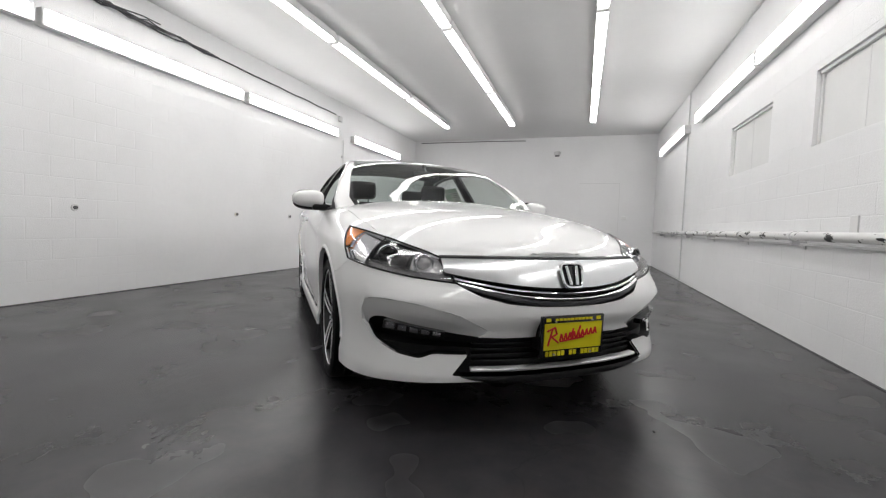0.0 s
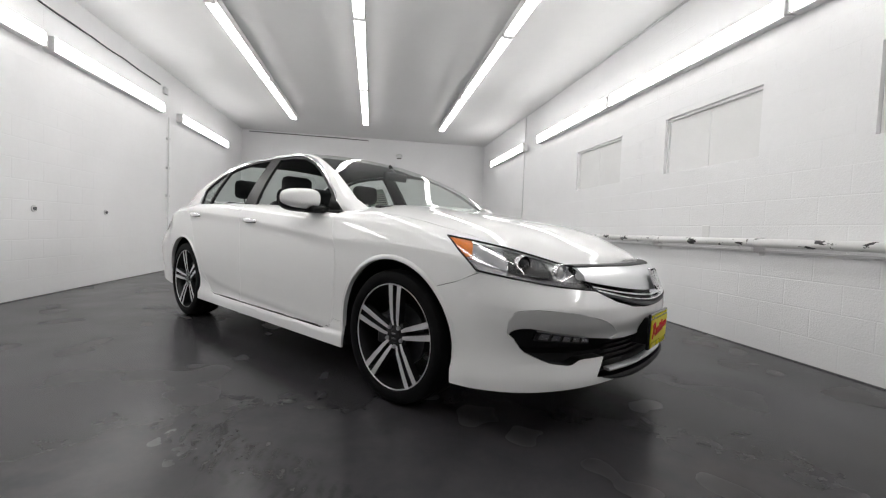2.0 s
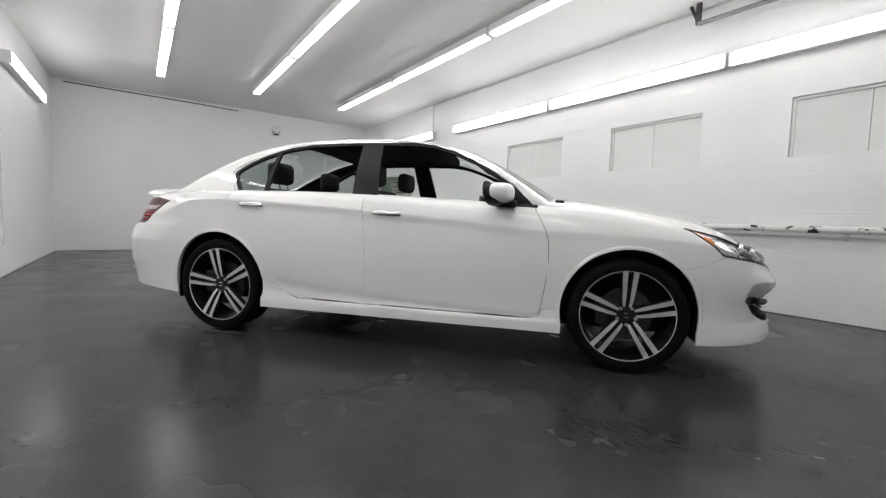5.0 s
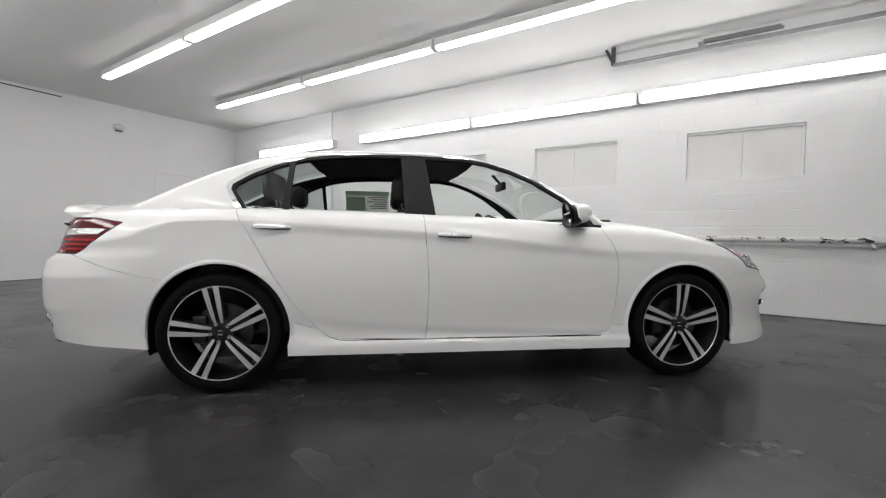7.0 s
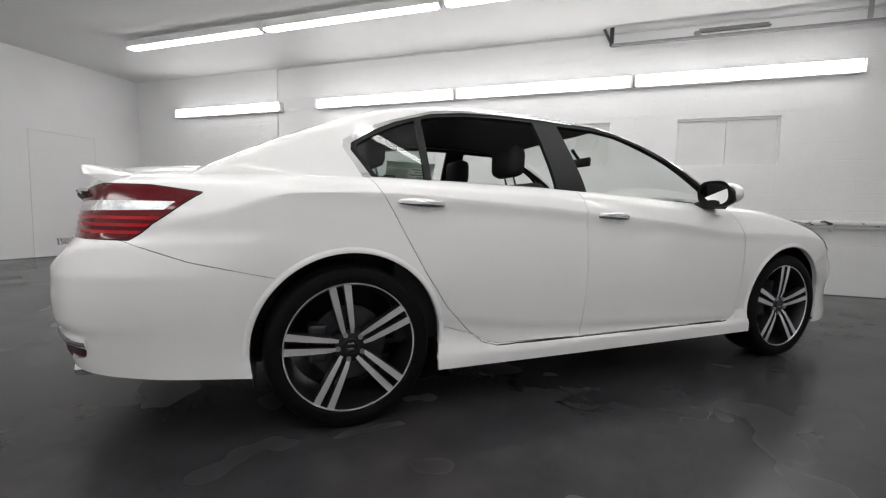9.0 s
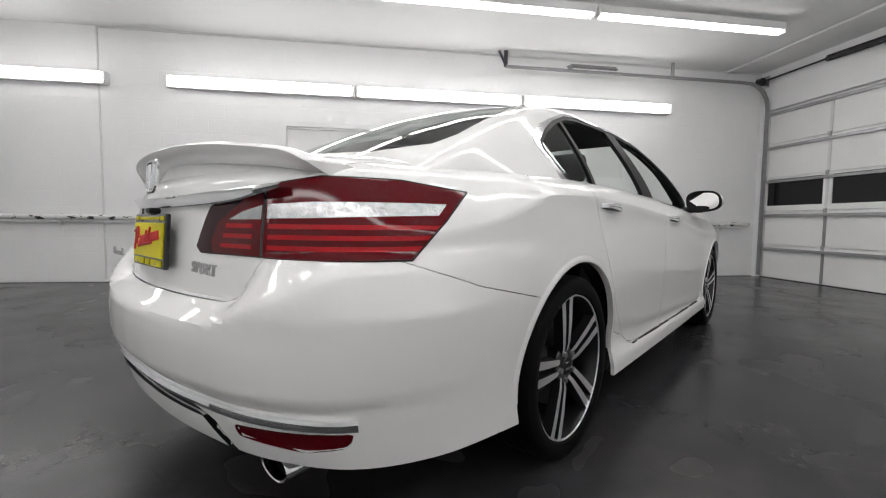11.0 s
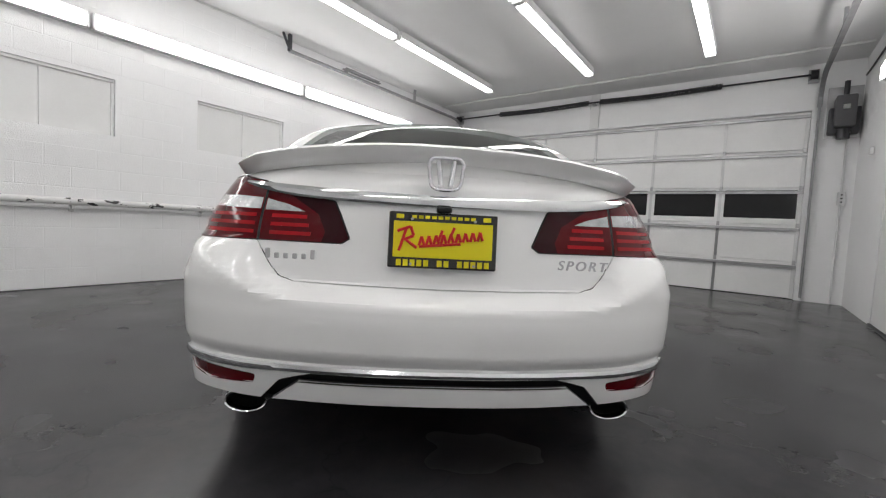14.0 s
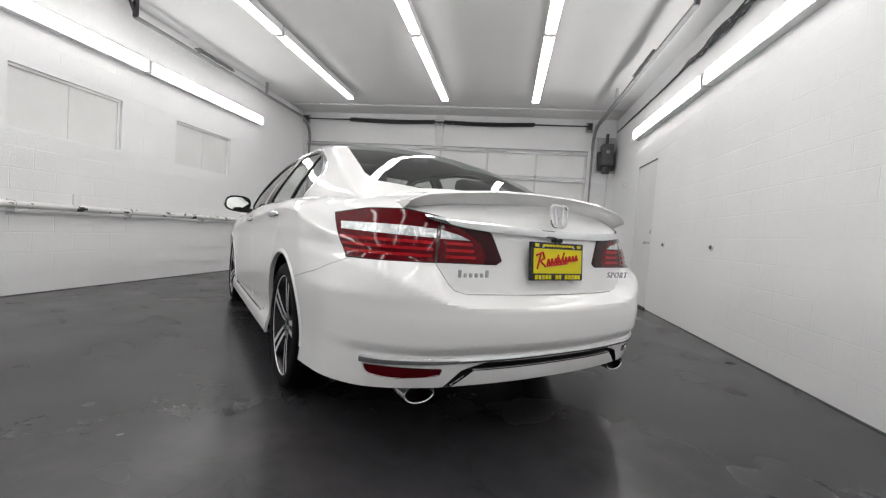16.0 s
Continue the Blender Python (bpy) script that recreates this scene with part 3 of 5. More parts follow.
# rolled lip round each wheel arch
def arch_lip(cy):
    bm = bmesh.new()
    rows_v = []
    n = 44
    for k in range(n + 1):
        a = radians(-4 + 188 * k / n)
        c, sn = math.cos(a), math.sin(a)
        col = []
        for r, out in ((0.3755, -0.020), (0.3750, 0.004), (0.3800, 0.0065), (0.3900, 0.0055), (0.4020, -0.003)):
            p = on_skin((-0.9, cy + r * c, 0.345 + r * sn), (1, 0, 0))
            col.append(bm.verts.new((p.x - out, cy + r * c, 0.345 + r * sn)))
        rows_v.append(col)
    for p, q in zip(rows_v, rows_v[1:]):
        for i in range(4):
            bm.faces.new((p[i], p[i + 1], q[i + 1], q[i]))
    return orient(bm, (0, cy, 0.345))


for cy in (-1.388, 1.388):
    pair("arch_lip", arch_lip(cy), PAINT, car, "rolled white wheel arch lip", 60)

# lamps, grille and intake cut out of the front
HEAD = [(-0.842, -1.695, 0.848), (-0.868, -1.78, 0.785), (-0.888, -1.90, 0.705), (-0.80, -2.02, 0.680), (-0.64, -2.14, 0.650), (-0.485, -2.235, 0.632), (-0.495, -2.21, 0.665), (-0.535, -2.16, 0.728), (-0.62, -2.08, 0.760), (-0.72, -1.97, 0.798), (-0.80, -1.83, 0.828)]
DIAG = (0.62, 0.78, 0)
lens = cut(shell, HEAD, DIAG, lambda f: f.calc_center_median().y < -1.5)
front = lambda f: f.calc_center_median().y < -1.9
GRILLE = [(0.1, -2.3, 0.739), (-0.25, -2.3, 0.737), (-0.42, -2.3, 0.735), (-0.53, -2.3, 0.729), (-0.50, -2.3, 0.672), (-0.488, -2.3, 0.632), (-0.40, -2.3, 0.585), (-0.28, -2.3, 0.556), (-0.15, -2.3, 0.545), (0.1, -2.3, 0.542)]
grille = cut(shell, GRILLE, (0, 1, 0), front)
INTAKE = [(0.1, -2.3, 0.412), (-0.30, -2.3, 0.410), (-0.485, -2.3, 0.418), (-0.64, -2.3, 0.450), (-0.76, -2.3, 0.475), (-0.79, -2.3, 0.468), (-0.803, -2.3, 0.435), (-0.775, -2.3, 0.378), (-0.70, -2.3, 0.335), (-0.62, -2.3, 0.322), (-0.57, -2.3, 0.345), (-0.43, -2.3, 0.345), (-0.47, -2.3, 0.30), (-0.505, -2.3, 0.262), (0.1, -2.3, 0.262)]
intake = cut(shell, round_poly(INTAKE, 0.015, 2), (0, 1, 0), front)
# tail lamps and rear trim
TAIL = [(-0.815, 1.935, 0.937), (-0.85, 2.06, 0.86), (-0.84, 2.17, 0.765), (-0.70, 2.36, 0.768), (-0.56, 2.42, 0.770), (-0.315, 2.44, 0.770), (-0.292, 2.44, 0.785), (-0.33, 2.44, 0.852), (-0.355, 2.44, 0.890), (-0.46, 2.43, 0.915), (-0.58, 2.37, 0.945), (-0.66, 2.30, 0.962), (-0.75, 2.12, 0.960)]
TDIAG = (0.62, -0.78, 0)
tail = cut(shell, TAIL, TDIAG, lambda f: f.calc_center_median().y > 1.7)
rear = lambda f: f.calc_center_median().y > 2.1
TRUNK = [(0.1, 2.44, 0.648), (-0.43, 2.44, 0.652), (-0.475, 2.44, 0.665), (-0.50, 2.44, 0.69), (-0.555, 2.44, 0.772), (-0.60, 2.44, 0.95), (-0.625, 2.44, 1.2), (0.1, 2.44, 1.2)]
RBLACK = [(0.1, 2.5, 0.398), (-0.36, 2.5, 0.398), (-0.45, 2.5, 0.372), (-0.515, 2.5, 0.30), (-0.485, 2.5, 0.30), (-0.40, 2.5, 0.368), (0.1, 2.5, 0.372)]
rblack = cut(shell, RBLACK, (0, -1, 0), lambda f: rear(f) and f.calc_center_median().z < 0.5)
REFL = [(-0.53, 2.45, 0.380), (-0.54, 2.45, 0.352), (-0.70, 2.37, 0.337), (-0.765, 2.28, 0.350), (-0.78, 2.28, 0.384)]
refl = cut(shell, round_poly(REFL, 0.012, 2), (0.35, -0.94, 0), lambda f: rear(f) and f.calc_center_median().z < 0.5)

# sloping ledge over the fog pods
LEDGE = [(-0.36, 0.440), (-0.48, 0.505), (-0.60, 0.540), (-0.70, 0.556), (-0.780, 0.560), (-0.812, 0.548), (-0.822, 0.50), (-0.815, 0.45)]
POD = [(x, -2.3, z) for x, z in LEDGE] + [(-0.775, -2.3, 0.40), (-0.60, -2.3, 0.40), (-0.42, -2.3, 0.40)]
pod = cut(shell, POD, (0, 1, 0), front)


def pod_push(co):
    """How far the ledge slopes in at a place."""
    if co.x > -0.36 or co.z < 0.37:
        return 0.0
    lz = curve(sorted((x, z) for x, z in LEDGE[:6]), co.x)
    iz = curve([(-0.81, 0.46), (-0.76, 0.475), (-0.64, 0.450), (-0.485, 0.418), (-0.30, 0.410)], co.x)
    return 0.046 * max(0.0, min(1.0, (lz - co.z) / max(0.004, lz - iz))) * min(1.0, (-0.36 - co.x) / 0.12) * min(1.0, max(0.0, (co.x + 0.825) / 0.03))


for b in (pod, intake):
    for v in b.verts:
        k = pod_push(v.co)
        v.co += Vector((0.35 * k, k, 0))

# side skirts
SKIRT = [(-0.9, -1.10, 0.345), (-0.9, -0.913, 0.345), (-0.9, -0.890, 0.300), (-0.9, -0.82, 0.281), (-0.9, 0.73, 0.284), (-0.9, 0.80, 0.303), (-0.9, 0.865, 0.350), (-0.9, 1.10, 0.425), (-0.9, 1.10, 0.05), (-0.9, -1.10, 0.05)]
skirt = cut(shell, SKIRT, (1, 0, 0), lambda f: f.calc_center_median().x < -0.6 and -1.1 < f.calc_center_median().y < 1.1)
for v in skirt.verts:
    v.co.x -= 0.012 * max(0.0, min(1.0, (0.33 - v.co.z) / 0.06))

# doors
sidef = lambda f: f.calc_center_median().x < -0.6 and -1.0 < f.calc_center_median().y < 1.35
FDOOR = [(-0.9, -0.845, 0.99), (-0.9, -0.850, 0.925), (-0.9, -0.895, 0.85), (-0.9, -0.93, 0.76), (-0.9, -0.937, 0.66), (-0.9, -0.925, 0.50), (-0.9, -0.905, 0.37), (-0.9, -0.885, 0.305), (-0.9, -0.82, 0.285), (-0.9, 0.252, 0.285), (-0.9, 0.238, 0.45), (-0.9, 0.236, 0.65), (-0.9, 0.256, 0.88), (-0.9, 0.268, 1.04), (-0.9, -0.5, 1.04)]
RDOOR = [(-0.9, 0.269, 1.04), (-0.9, 0.257, 0.88), (-0.9, 0.237, 0.65), (-0.9, 0.239, 0.45), (-0.9, 0.253, 0.285), (-0.9, 0.72, 0.290), (-0.9, 0.80, 0.31), (-0.9, 0.87, 0.36), (-0.9, 0.98, 0.475), (-0.9, 1.09, 0.64), (-0.9, 1.18, 0.80), (-0.9, 1.235, 0.90), (-0.9, 1.275, 0.96), (-0.9, 1.325, 1.04)]
fdoor = cut(shell, FDOOR, (1, 0, 0), sidef)
rdoor = cut(shell, RDOOR, (1, 0, 0), sidef)
trunk = cut(shell, TRUNK, (0, -1, 0), lambda f: f.calc_center_median().y > 1.75)
# hood and bumpers part from the fenders
HOOD = [(0.05, -2.6, 1), (-0.52, -2.6, 1), (-0.56, -2.13, 1), (-0.70, -1.90, 1), (-0.765, -1.6, 1), (-0.785, -1.2, 1), (-0.78, -0.85, 1), (0.05, -0.85, 1)]
hood = cut(shell, HOOD, (0, 0, -1), lambda f: f.normal.z > 0.45 and f.calc_center_median().y < -0.7 and f.calc_center_median().z > 0.72)
FBUMP = [(-0.9, -3, 0.1), (-0.9, -1.52, 0.1), (-0.9, -1.52, 0.59), (-0.9, -1.66, 0.615), (-0.9, -1.78, 0.65), (-0.9, -1.895, 0.705), (-0.9, -1.98, 0.75), (-0.9, -3, 0.75)]
fbump = cut(shell, FBUMP, (1, 0, 0), lambda f: f.calc_center_median().y < -1.5)
RBUMP = [(-0.9, 3, 0.1), (-0.9, 1.50, 0.1), (-0.9, 1.50, 0.59), (-0.9, 1.66, 0.625), (-0.9, 1.95, 0.69), (-0.9, 2.17, 0.765), (-0.9, 3, 0.775)]
rbump = cut(shell, RBUMP, (1, 0, 0), lambda f: f.calc_center_median().y > 1.5 and f.calc_center_median().z < 0.8)

for b in (shell, skirt, fdoor, rdoor, trunk, hood, fbump, rbump):
    flange(orient(b))
# body sides stay in one shell per side with the sill
solid("body", mirrored(shell, True), PAINT, car, "glossy white painted body side with fenders")
pair("side_skirt", skirt, PAINT, car)
front_doors = pair("front_door", fdoor, PAINT, car)
rear_doors = pair("rear_door", rdoor, PAINT, car)
solid("trunk_lid", mirrored(trunk, True), PAINT, car)
solid("hood", mirrored(hood, True), PAINT, car, "smooth white hood with soft creases")
front_bumper = solid("front_bumper", mirrored(fbump, True), PAINT, car)
pair("fog_ledge", orient(pod), PAINT, front_bumper)
rear_bumper = solid("rear_bumper", mirrored(rbump, True), PAINT, car)

# ---- greenhouse ----
EDGE = [(-1.15, 0.84), (-0.95, 0.965), (-0.83, 1.045), (-0.52, 1.238), (-0.18, 1.372), (0.0, 1.408), (0.35, 1.428), (0.79, 1.418), (1.144, 1.368), (1.40, 1.285), (1.64, 1.18), (1.9, 1.055), (2.1, 0.96)]
BOW = [(-1.15, 0.10), (-0.8, 0.085), (-0.4, 0.055), (0, 0.038), (0.8, 0.040), (1.2, 0.055), (1.9, 0.075), (2.1, 0.075)]
TAPER = [(-1.15, 0.88), (-0.85, 0.955), (-0.5, 0.99), (0.0, 1.0), (1.0, 1.0), (1.5, 0.95), (1.9, 0.86), (2.1, 0.80)]


def half_cabin():
    bm = bmesh.new()
    grid = []
    for k in range(101):
        y = -1.12 + 3.18 * k / 100
        e, taper = curve(EDGE, y), curve(TAPER, y)
        base = curve(SHOULDER, y) - 0.03
        col = []
        e = max(e, base + 0.02)
        corner = min(0.045, (e - base) * 0.5)

        def xs(z):
            h = max(0.0, (z - 1.0) / 0.40)
            return (0.822 - 0.235 * h ** 1.25 + 0.06 * max(0.0, 1.0 - z)) * taper

        for i in range(13):
            z = base + (e - corner - base) * i / 12
            col.append((xs(z), z))
        x0, z0 = col[-1]
        x1 = x0 - 0.055
        for i in range(1, 5):
            t = i / 4
            col.append(((1 - t) ** 2 * x0 + 2 * t * (1 - t) * (x0 - 0.012) + t * t * x1, (1 - t) ** 2 * z0 + 2 * t * (1 - t) * (z0 + corner * 0.8) + t * t * e))
        bow = curve(BOW, y)
        for i in range(1, 15):
            t = i / 14
            col.append((x1 * (1 - t), e + bow * (1 - (1 - t) ** 2)))
        grid.append([bm.verts.new((-x, y, z)) for x, z in col])
    for p, q in zip(grid, grid[1:]):
        for i in range(len(p) - 1):
            bm.faces.new((p[i], p[i + 1], q[i + 1], q[i]))
    return bm


cabin = orient(half_cabin(), (0, 0.3, 1.0))
CABIN_SKIN = BVHTree.FromBMesh(cabin)
flank = lambda f: f.calc_center_median().x < -0.5 and abs(f.normal.x) > 0.45
X = -0.7
FWIN = [(X, 0.190, 0.998), (X, 0.242, 1.372), (X, 0.0, 1.366), (X, -0.15, 1.345), (X, -0.30, 1.297), (X, -0.45, 1.228), (X, -0.60, 1.135), (X, -0.70, 1.063), (X, -0.715, 0.96)]
RWIN = [(X, 0.372, 1.004), (X, 0.392, 1.375), (X, 0.60, 1.373), (X, 0.80, 1.362), (X, 0.95, 1.340), (X, 1.035, 1.318), (X, 1.035, 1.012)]
QWIN = [(X, 1.065, 1.014), (X, 1.065, 1.308), (X, 1.15, 1.276), (X, 1.26, 1.222), (X, 1.345, 1.168), (X, 1.352, 1.145), (X, 1.27, 1.03), (X, 1.25, 1.016)]
windows = []
for poly in (FWIN, RWIN, QWIN):
    windows.append(cut(cabin, round_poly(poly, 0.012, 2), (1, 0, 0), flank))
DLO = [(X, -0.86, 0.935), (X, -0.72, 1.072), (X, -0.60, 1.155), (X, -0.45, 1.248), (X, -0.30, 1.317), (X, -0.15, 1.364), (X, 0.0, 1.386), (X, 0.3, 1.393), (X, 0.60, 1.391), (X, 0.80, 1.380), (X, 0.97, 1.355), (X, 1.16, 1.292), (X, 1.27, 1.238), (X, 1.368, 1.172), (X, 1.372, 1.14), (X, 1.28, 1.006), (X, 1.2, 1.0), (X, 0.3, 0.985), (X, -0.5, 0.955)]
frame_black = cut(cabin, DLO, (1, 0, 0), flank)
CHROME_OUT = [(X, p[1] + (0.032 if p[1] > 1.25 else (-0.0)), p[2] + (0.013 if p[2] > 1.03 else -0.014)) for p in DLO]
chrome_side = cut(cabin, CHROME_OUT, (1, 0, 0), flank)
SHIELD = [(0.05, -1.30, 1), (-0.40, -1.25, 1), (-0.665, -0.98, 1), (-0.700, -0.845, 1), (-0.635, -0.50, 1), (-0.535, -0.085, 1), (-0.30, -0.135, 1), (0.05, -0.155, 1)]
upf = lambda f: f.normal.z > 0.2 and f.calc_center_median().y < 0.2
shield = cut(cabin, SHIELD, (0, 0, -1), upf)
BACK = [(0.05, 1.055, 1), (-0.30, 1.045, 1), (-0.485, 1.005, 1), (-0.525, 1.15, 1), (-0.575, 1.45, 1), (-0.605, 1.72, 1), (-0.58, 1.82, 1), (-0.40, 1.93, 1), (0.05, 1.97, 1)]
back = cut(cabin, BACK, (0, 0, -1), lambda f: f.normal.z > 0.2 and f.calc_center_median().y > 0.8)
cabin_inner = orient(cabin.copy(), (0, 0.3, 1.0))
cabin_inner.normal_update()
for v in cabin_inner.verts:
    d = v.normal.copy()
    if abs(v.co.x) < 1e-4:
        d.x = 0
    v.co -= d * 0.023
flange(orient(cabin, (0, 0.3, 1.0)), 0.0, 0.022)
solid("roof", mirrored(cabin, True), PAINT, car, "white roof with pillars")
flange(orient(frame_black, (0, 0.3, 1.0)), 0.0, 0.02)
pair("window_frame", frame_black, BLACKPL, car, "satin black door window surround")
sunk(orient(chrome_side, (0, 0.3, 1.0)), (-0.004, 0, 0))
pair("window_trim", chrome_side, CHROME, car, "bright chrome window moulding")
for b, name, mat, parents in zip(windows, ("front_door_glass", "rear_door_glass", "quarter_glass"), (GLASS, GLASS, GLASSTINT), (front_doors, rear_doors, (car, car))):
    for v in b.verts:
        v.co.x += 0.008
    orient(b, (0, 0.3, 1.0))
    if name == "quarter_glass":
        pair(name, b, mat, parents, "tinted fixed glass")
    else:
        # the windows of the right-hand doors are wound down
        solid(name, mirrored(b, False), mat, parents[1], "clear door glass")
        b.free()
glass = solid("windshield", mirrored(orient(shield, (0, 0.3, 1.0)), True), GLASS, car, "curved clear windshield")
glass2 = solid("rear_window", mirrored(orient(back, (0, 0.3, 1.0)), True), GLASSTINT, car, "tinted curved rear window")

# ---- car: linings and under-body ----
liner = cabin_inner
solid("headliner", mirrored(liner, True), CABIN, car, "black cloth roof lining")
part("underbody", boxes((-0.60, 0.60, -2.15, 1.5, 0.19, 0.33), (-0.55, 0.55, 1.5, 2.30, 0.30, 0.36), (-0.86, 0.86, -0.98, 0.98, 0.20, 0.30), bevel=0.01), BLACKPL, car)
part("engine_bay", boxes((-0.58, 0.58, -2.10, -0.95, 0.33, 0.70), bevel=0.02), BLACKPL, car)
part("boot_floor", boxes((-0.58, 0.58, 1.25, 2.28, 0.33, 0.80), bevel=0.02), BLACKPL, car)
part("parcel_shelf", boxes((-0.62, 0.62, 1.22, 1.86, 0.985, 1.005)), CABIN, car)
part("cabin_floor", boxes((-0.80, 0.80, -0.95, 1.25, 0.31, 0.33)), CABIN, car)
part("dashboard", boxes((-0.70, 0.70, -0.99, -0.62, 0.60, 0.985), (-0.40, 0.40, -0.70, -0.52, 0.60, 0.93), bevel=0.03), CABIN, car)
part("cowl", boxes((-0.66, 0.66, -1.02, -0.96, 0.96, 1.005), bevel=0.012), BLACKPL, car)
for s, d in ((-1, front_doors[0]), (1, front_doors[1])):
    part("door_lining", boxes((s * 0.815 - 0.02, s * 0.815 + 0.02, -0.86, 0.25, 0.33, 0.965), bevel=0.01), CABIN, d)
for s, d in ((-1, rear_doors[0]), (1, rear_doors[1])):
    part("door_lining", boxes((s * 0.815 - 0.02, s * 0.815 + 0.02, 0.26, 1.20, 0.33, 0.985), bevel=0.01), CABIN, d)


def wheel_well(cy, s):
    bm = bmesh.new()
    n = 28
    a = [(s * x, cy + 0.385 * math.cos(math.pi * (k / n * 1.22 - 0.11)), 0.345 + 0.385 * math.sin(math.pi * (k / n * 1.22 - 0.11))) for x in (0.60, 0.872) for k in range(n + 1)]
    v = [bm.verts.new(p) for p in a]
    for k in range(n):
        bm.faces.new((v[k], v[k + 1], v[n + 2 + k], v[n + 1 + k]))
    c = bm.verts.new((s * 0.60, cy, 0.30))
    for k in range(n):
        bm.faces.new((c, v[k], v[k + 1]))
    part("wheel_well", bm, BLACKPL, car)


for cy in (-1.388, 1.388):
    for s in (-1, 1):
        wheel_well(cy, s)

# ---- wheels ----


def make_wheel(name, at, flip, turn):
    """A wheel with its outer face towards -x, turned about its axle."""
    w = new(name)
    w.parent = car
    w.matrix_basis = at @ (pose(0, 0, 0, 0, 0, 180) if flip else Matrix())
    w["label"] = "black and machined silver twin-spoke alloy wheel"
    bm = bmesh.new()
    prof = [(0.262, -0.095), (0.268, -0.112), (0.285, -0.117), (0.305, -0.116), (0.322, -0.108), (0.330, -0.095), (0.3325, -0.08)]
    prof += [(0.3325, -0.055), (0.327, -0.053), (0.327, -0.047), (0.334, -0.045), (0.334, -0.004), (0.328, -0.002), (0.328, 0.004), (0.334, 0.006), (0.334, 0.045), (0.327, 0.047), (0.327, 0.053), (0.3325, 0.055)]
    prof += [(0.3325, 0.08), (0.322, 0.108), (0.285, 0.117), (0.262, 0.095)]
    lathe(bm, prof, 64)
    part("tyre", bm, RUBBER, w, "black low-profile tyre", smooth=25)
    rim = bmesh.new()
    lathe(rim, [(0.264, -0.098), (0.2625, -0.106), (0.2590, -0.106), (0.2570, -0.102)], 64, mat=1)
    lathe(rim, [(0.2570, -0.102), (0.246, -0.07), (0.236, 0.0), (0.24, 0.10), (0.262, 0.108)], 64, mat=0)
    rim_ob = part("rim", rim, (ALLOYDARK, ALLOY), w, "black barrel with a bright machined lip", smooth=25)
    for k in range(5):
        ang = turn + k * 2 * math.pi / 5
        for s in (-1, 1):
            bm = bmesh.new()
            rows = []
            for r, off, half, x in ((0.046, 0.016, 0.0065, -0.080), (0.085, 0.0200, 0.0100, -0.090), (0.17, 0.0250, 0.0128, -0.098), (0.2575, 0.0300, 0.0148, -0.1025)):
                rows.append([(x, s * off - half, r), (x, s * off + half, r), (x + 0.035, s * off + half + 0.003, r), (x + 0.035, s * off - half - 0.003, r)])
            vs = [[bm.verts.new(p) for p in row] for row in rows]
            for p, q in zip(vs, vs[1:]):
                for i in range(4):
                    f = bm.faces.new((p[i], p[(i + 1) % 4], q[(i + 1) % 4], q[i]))
                    f.material_index = 1 if i == 0 else 0
            bm.faces.new(vs[0])
            bm.faces.new(vs[-1])
            bmesh.ops.transform(bm, matrix=Matrix.Rotation(ang, 4, "X"), verts=bm.verts)
            part("spoke", bm, (ALLOYDARK, ALLOY), rim_ob)
    bm = bmesh.new()
    lathe(bm, [(0.0001, -0.088), (0.030, -0.088), (0.034, -0.083), (0.066, -0.080), (0.074, -0.070), (0.074, -0.03), (0.0001, -0.03)], 32)
    part("hub", bm, ALLOYDARK, rim_ob, smooth=30)
    bm = bmesh.new()
    for z in (-0.011, 0.011):
        box(bm, -0.0915, -0.088, -0.014, 0.014, z - 0.004, z + 0.004, bevel=0.001)
    part("centre_cap", bm, CHROME, rim_ob, "small silver cap emblem")
    for k in range(5):
        a = turn + (k + 0.5) * 2 * math.pi / 5
        bm = bmesh.new()
        rod(bm, (-0.075, 0.052 * math.sin(a), 0.052 * math.cos(a)), (-0.093, 0.052 * math.sin(a), 0.052 * math.cos(a)), 0.0105, 6)
        part("lug_nut", bm, GALV, rim_ob)
    bm = bmesh.new()
    lathe(bm, [(0.06, -0.028), (0.155, -0.028), (0.155, -0.005), (0.06, -0.005)], 40)
    part("brake_disc", bm, DISC, w, "grey steel brake disc", smooth=30)
    bm = boxes((-0.055, 0.03, 0.085 if not flip else -0.165, 0.165 if not flip else -0.085, -0.07, 0.09), bevel=0.015)
    part("brake_caliper", bm, DISC, w)
    bm = boxes((0.0, 0.28, -0.06, 0.06, -0.05, 0.05), bevel=0.015)
    part("axle", bm, BLACKPL, w)
    return w


for cy, turn in ((-1.388, 0.04), (1.388, -0.185)):
    make_wheel("wheel", pose(-0.782, cy, 0.334), False, turn)
    make_wheel("wheel", pose(0.782, cy, 0.334), True, turn + 0.4)

# ---- trim that follows the bumpers ----
HALF = resample(PLAN, 400)
FRONT_HALF = [p for p in HALF if p[1] < -1.4]
REAR_HALF = [p for p in reversed(HALF) if p[1] > 1.5]


def bumper_point(x, z, back):
    pts = REAR_HALF if back else FRONT_HALF
    ax = abs(x)
    zs = 2.0
    best = None
    prev = None
    for a, b in pts:
        px, py = body_point(a, b, z, zs)
        px = -px
        if prev and prev[0] <= ax <= px:
            t = (ax - prev[0]) / max(1e-9, px - prev[0])
            best = prev[1] + (py - prev[1]) * t
            break
        prev = (px, py)
    if best is None:
        best = prev[1]
    return Vector((x, best, z))


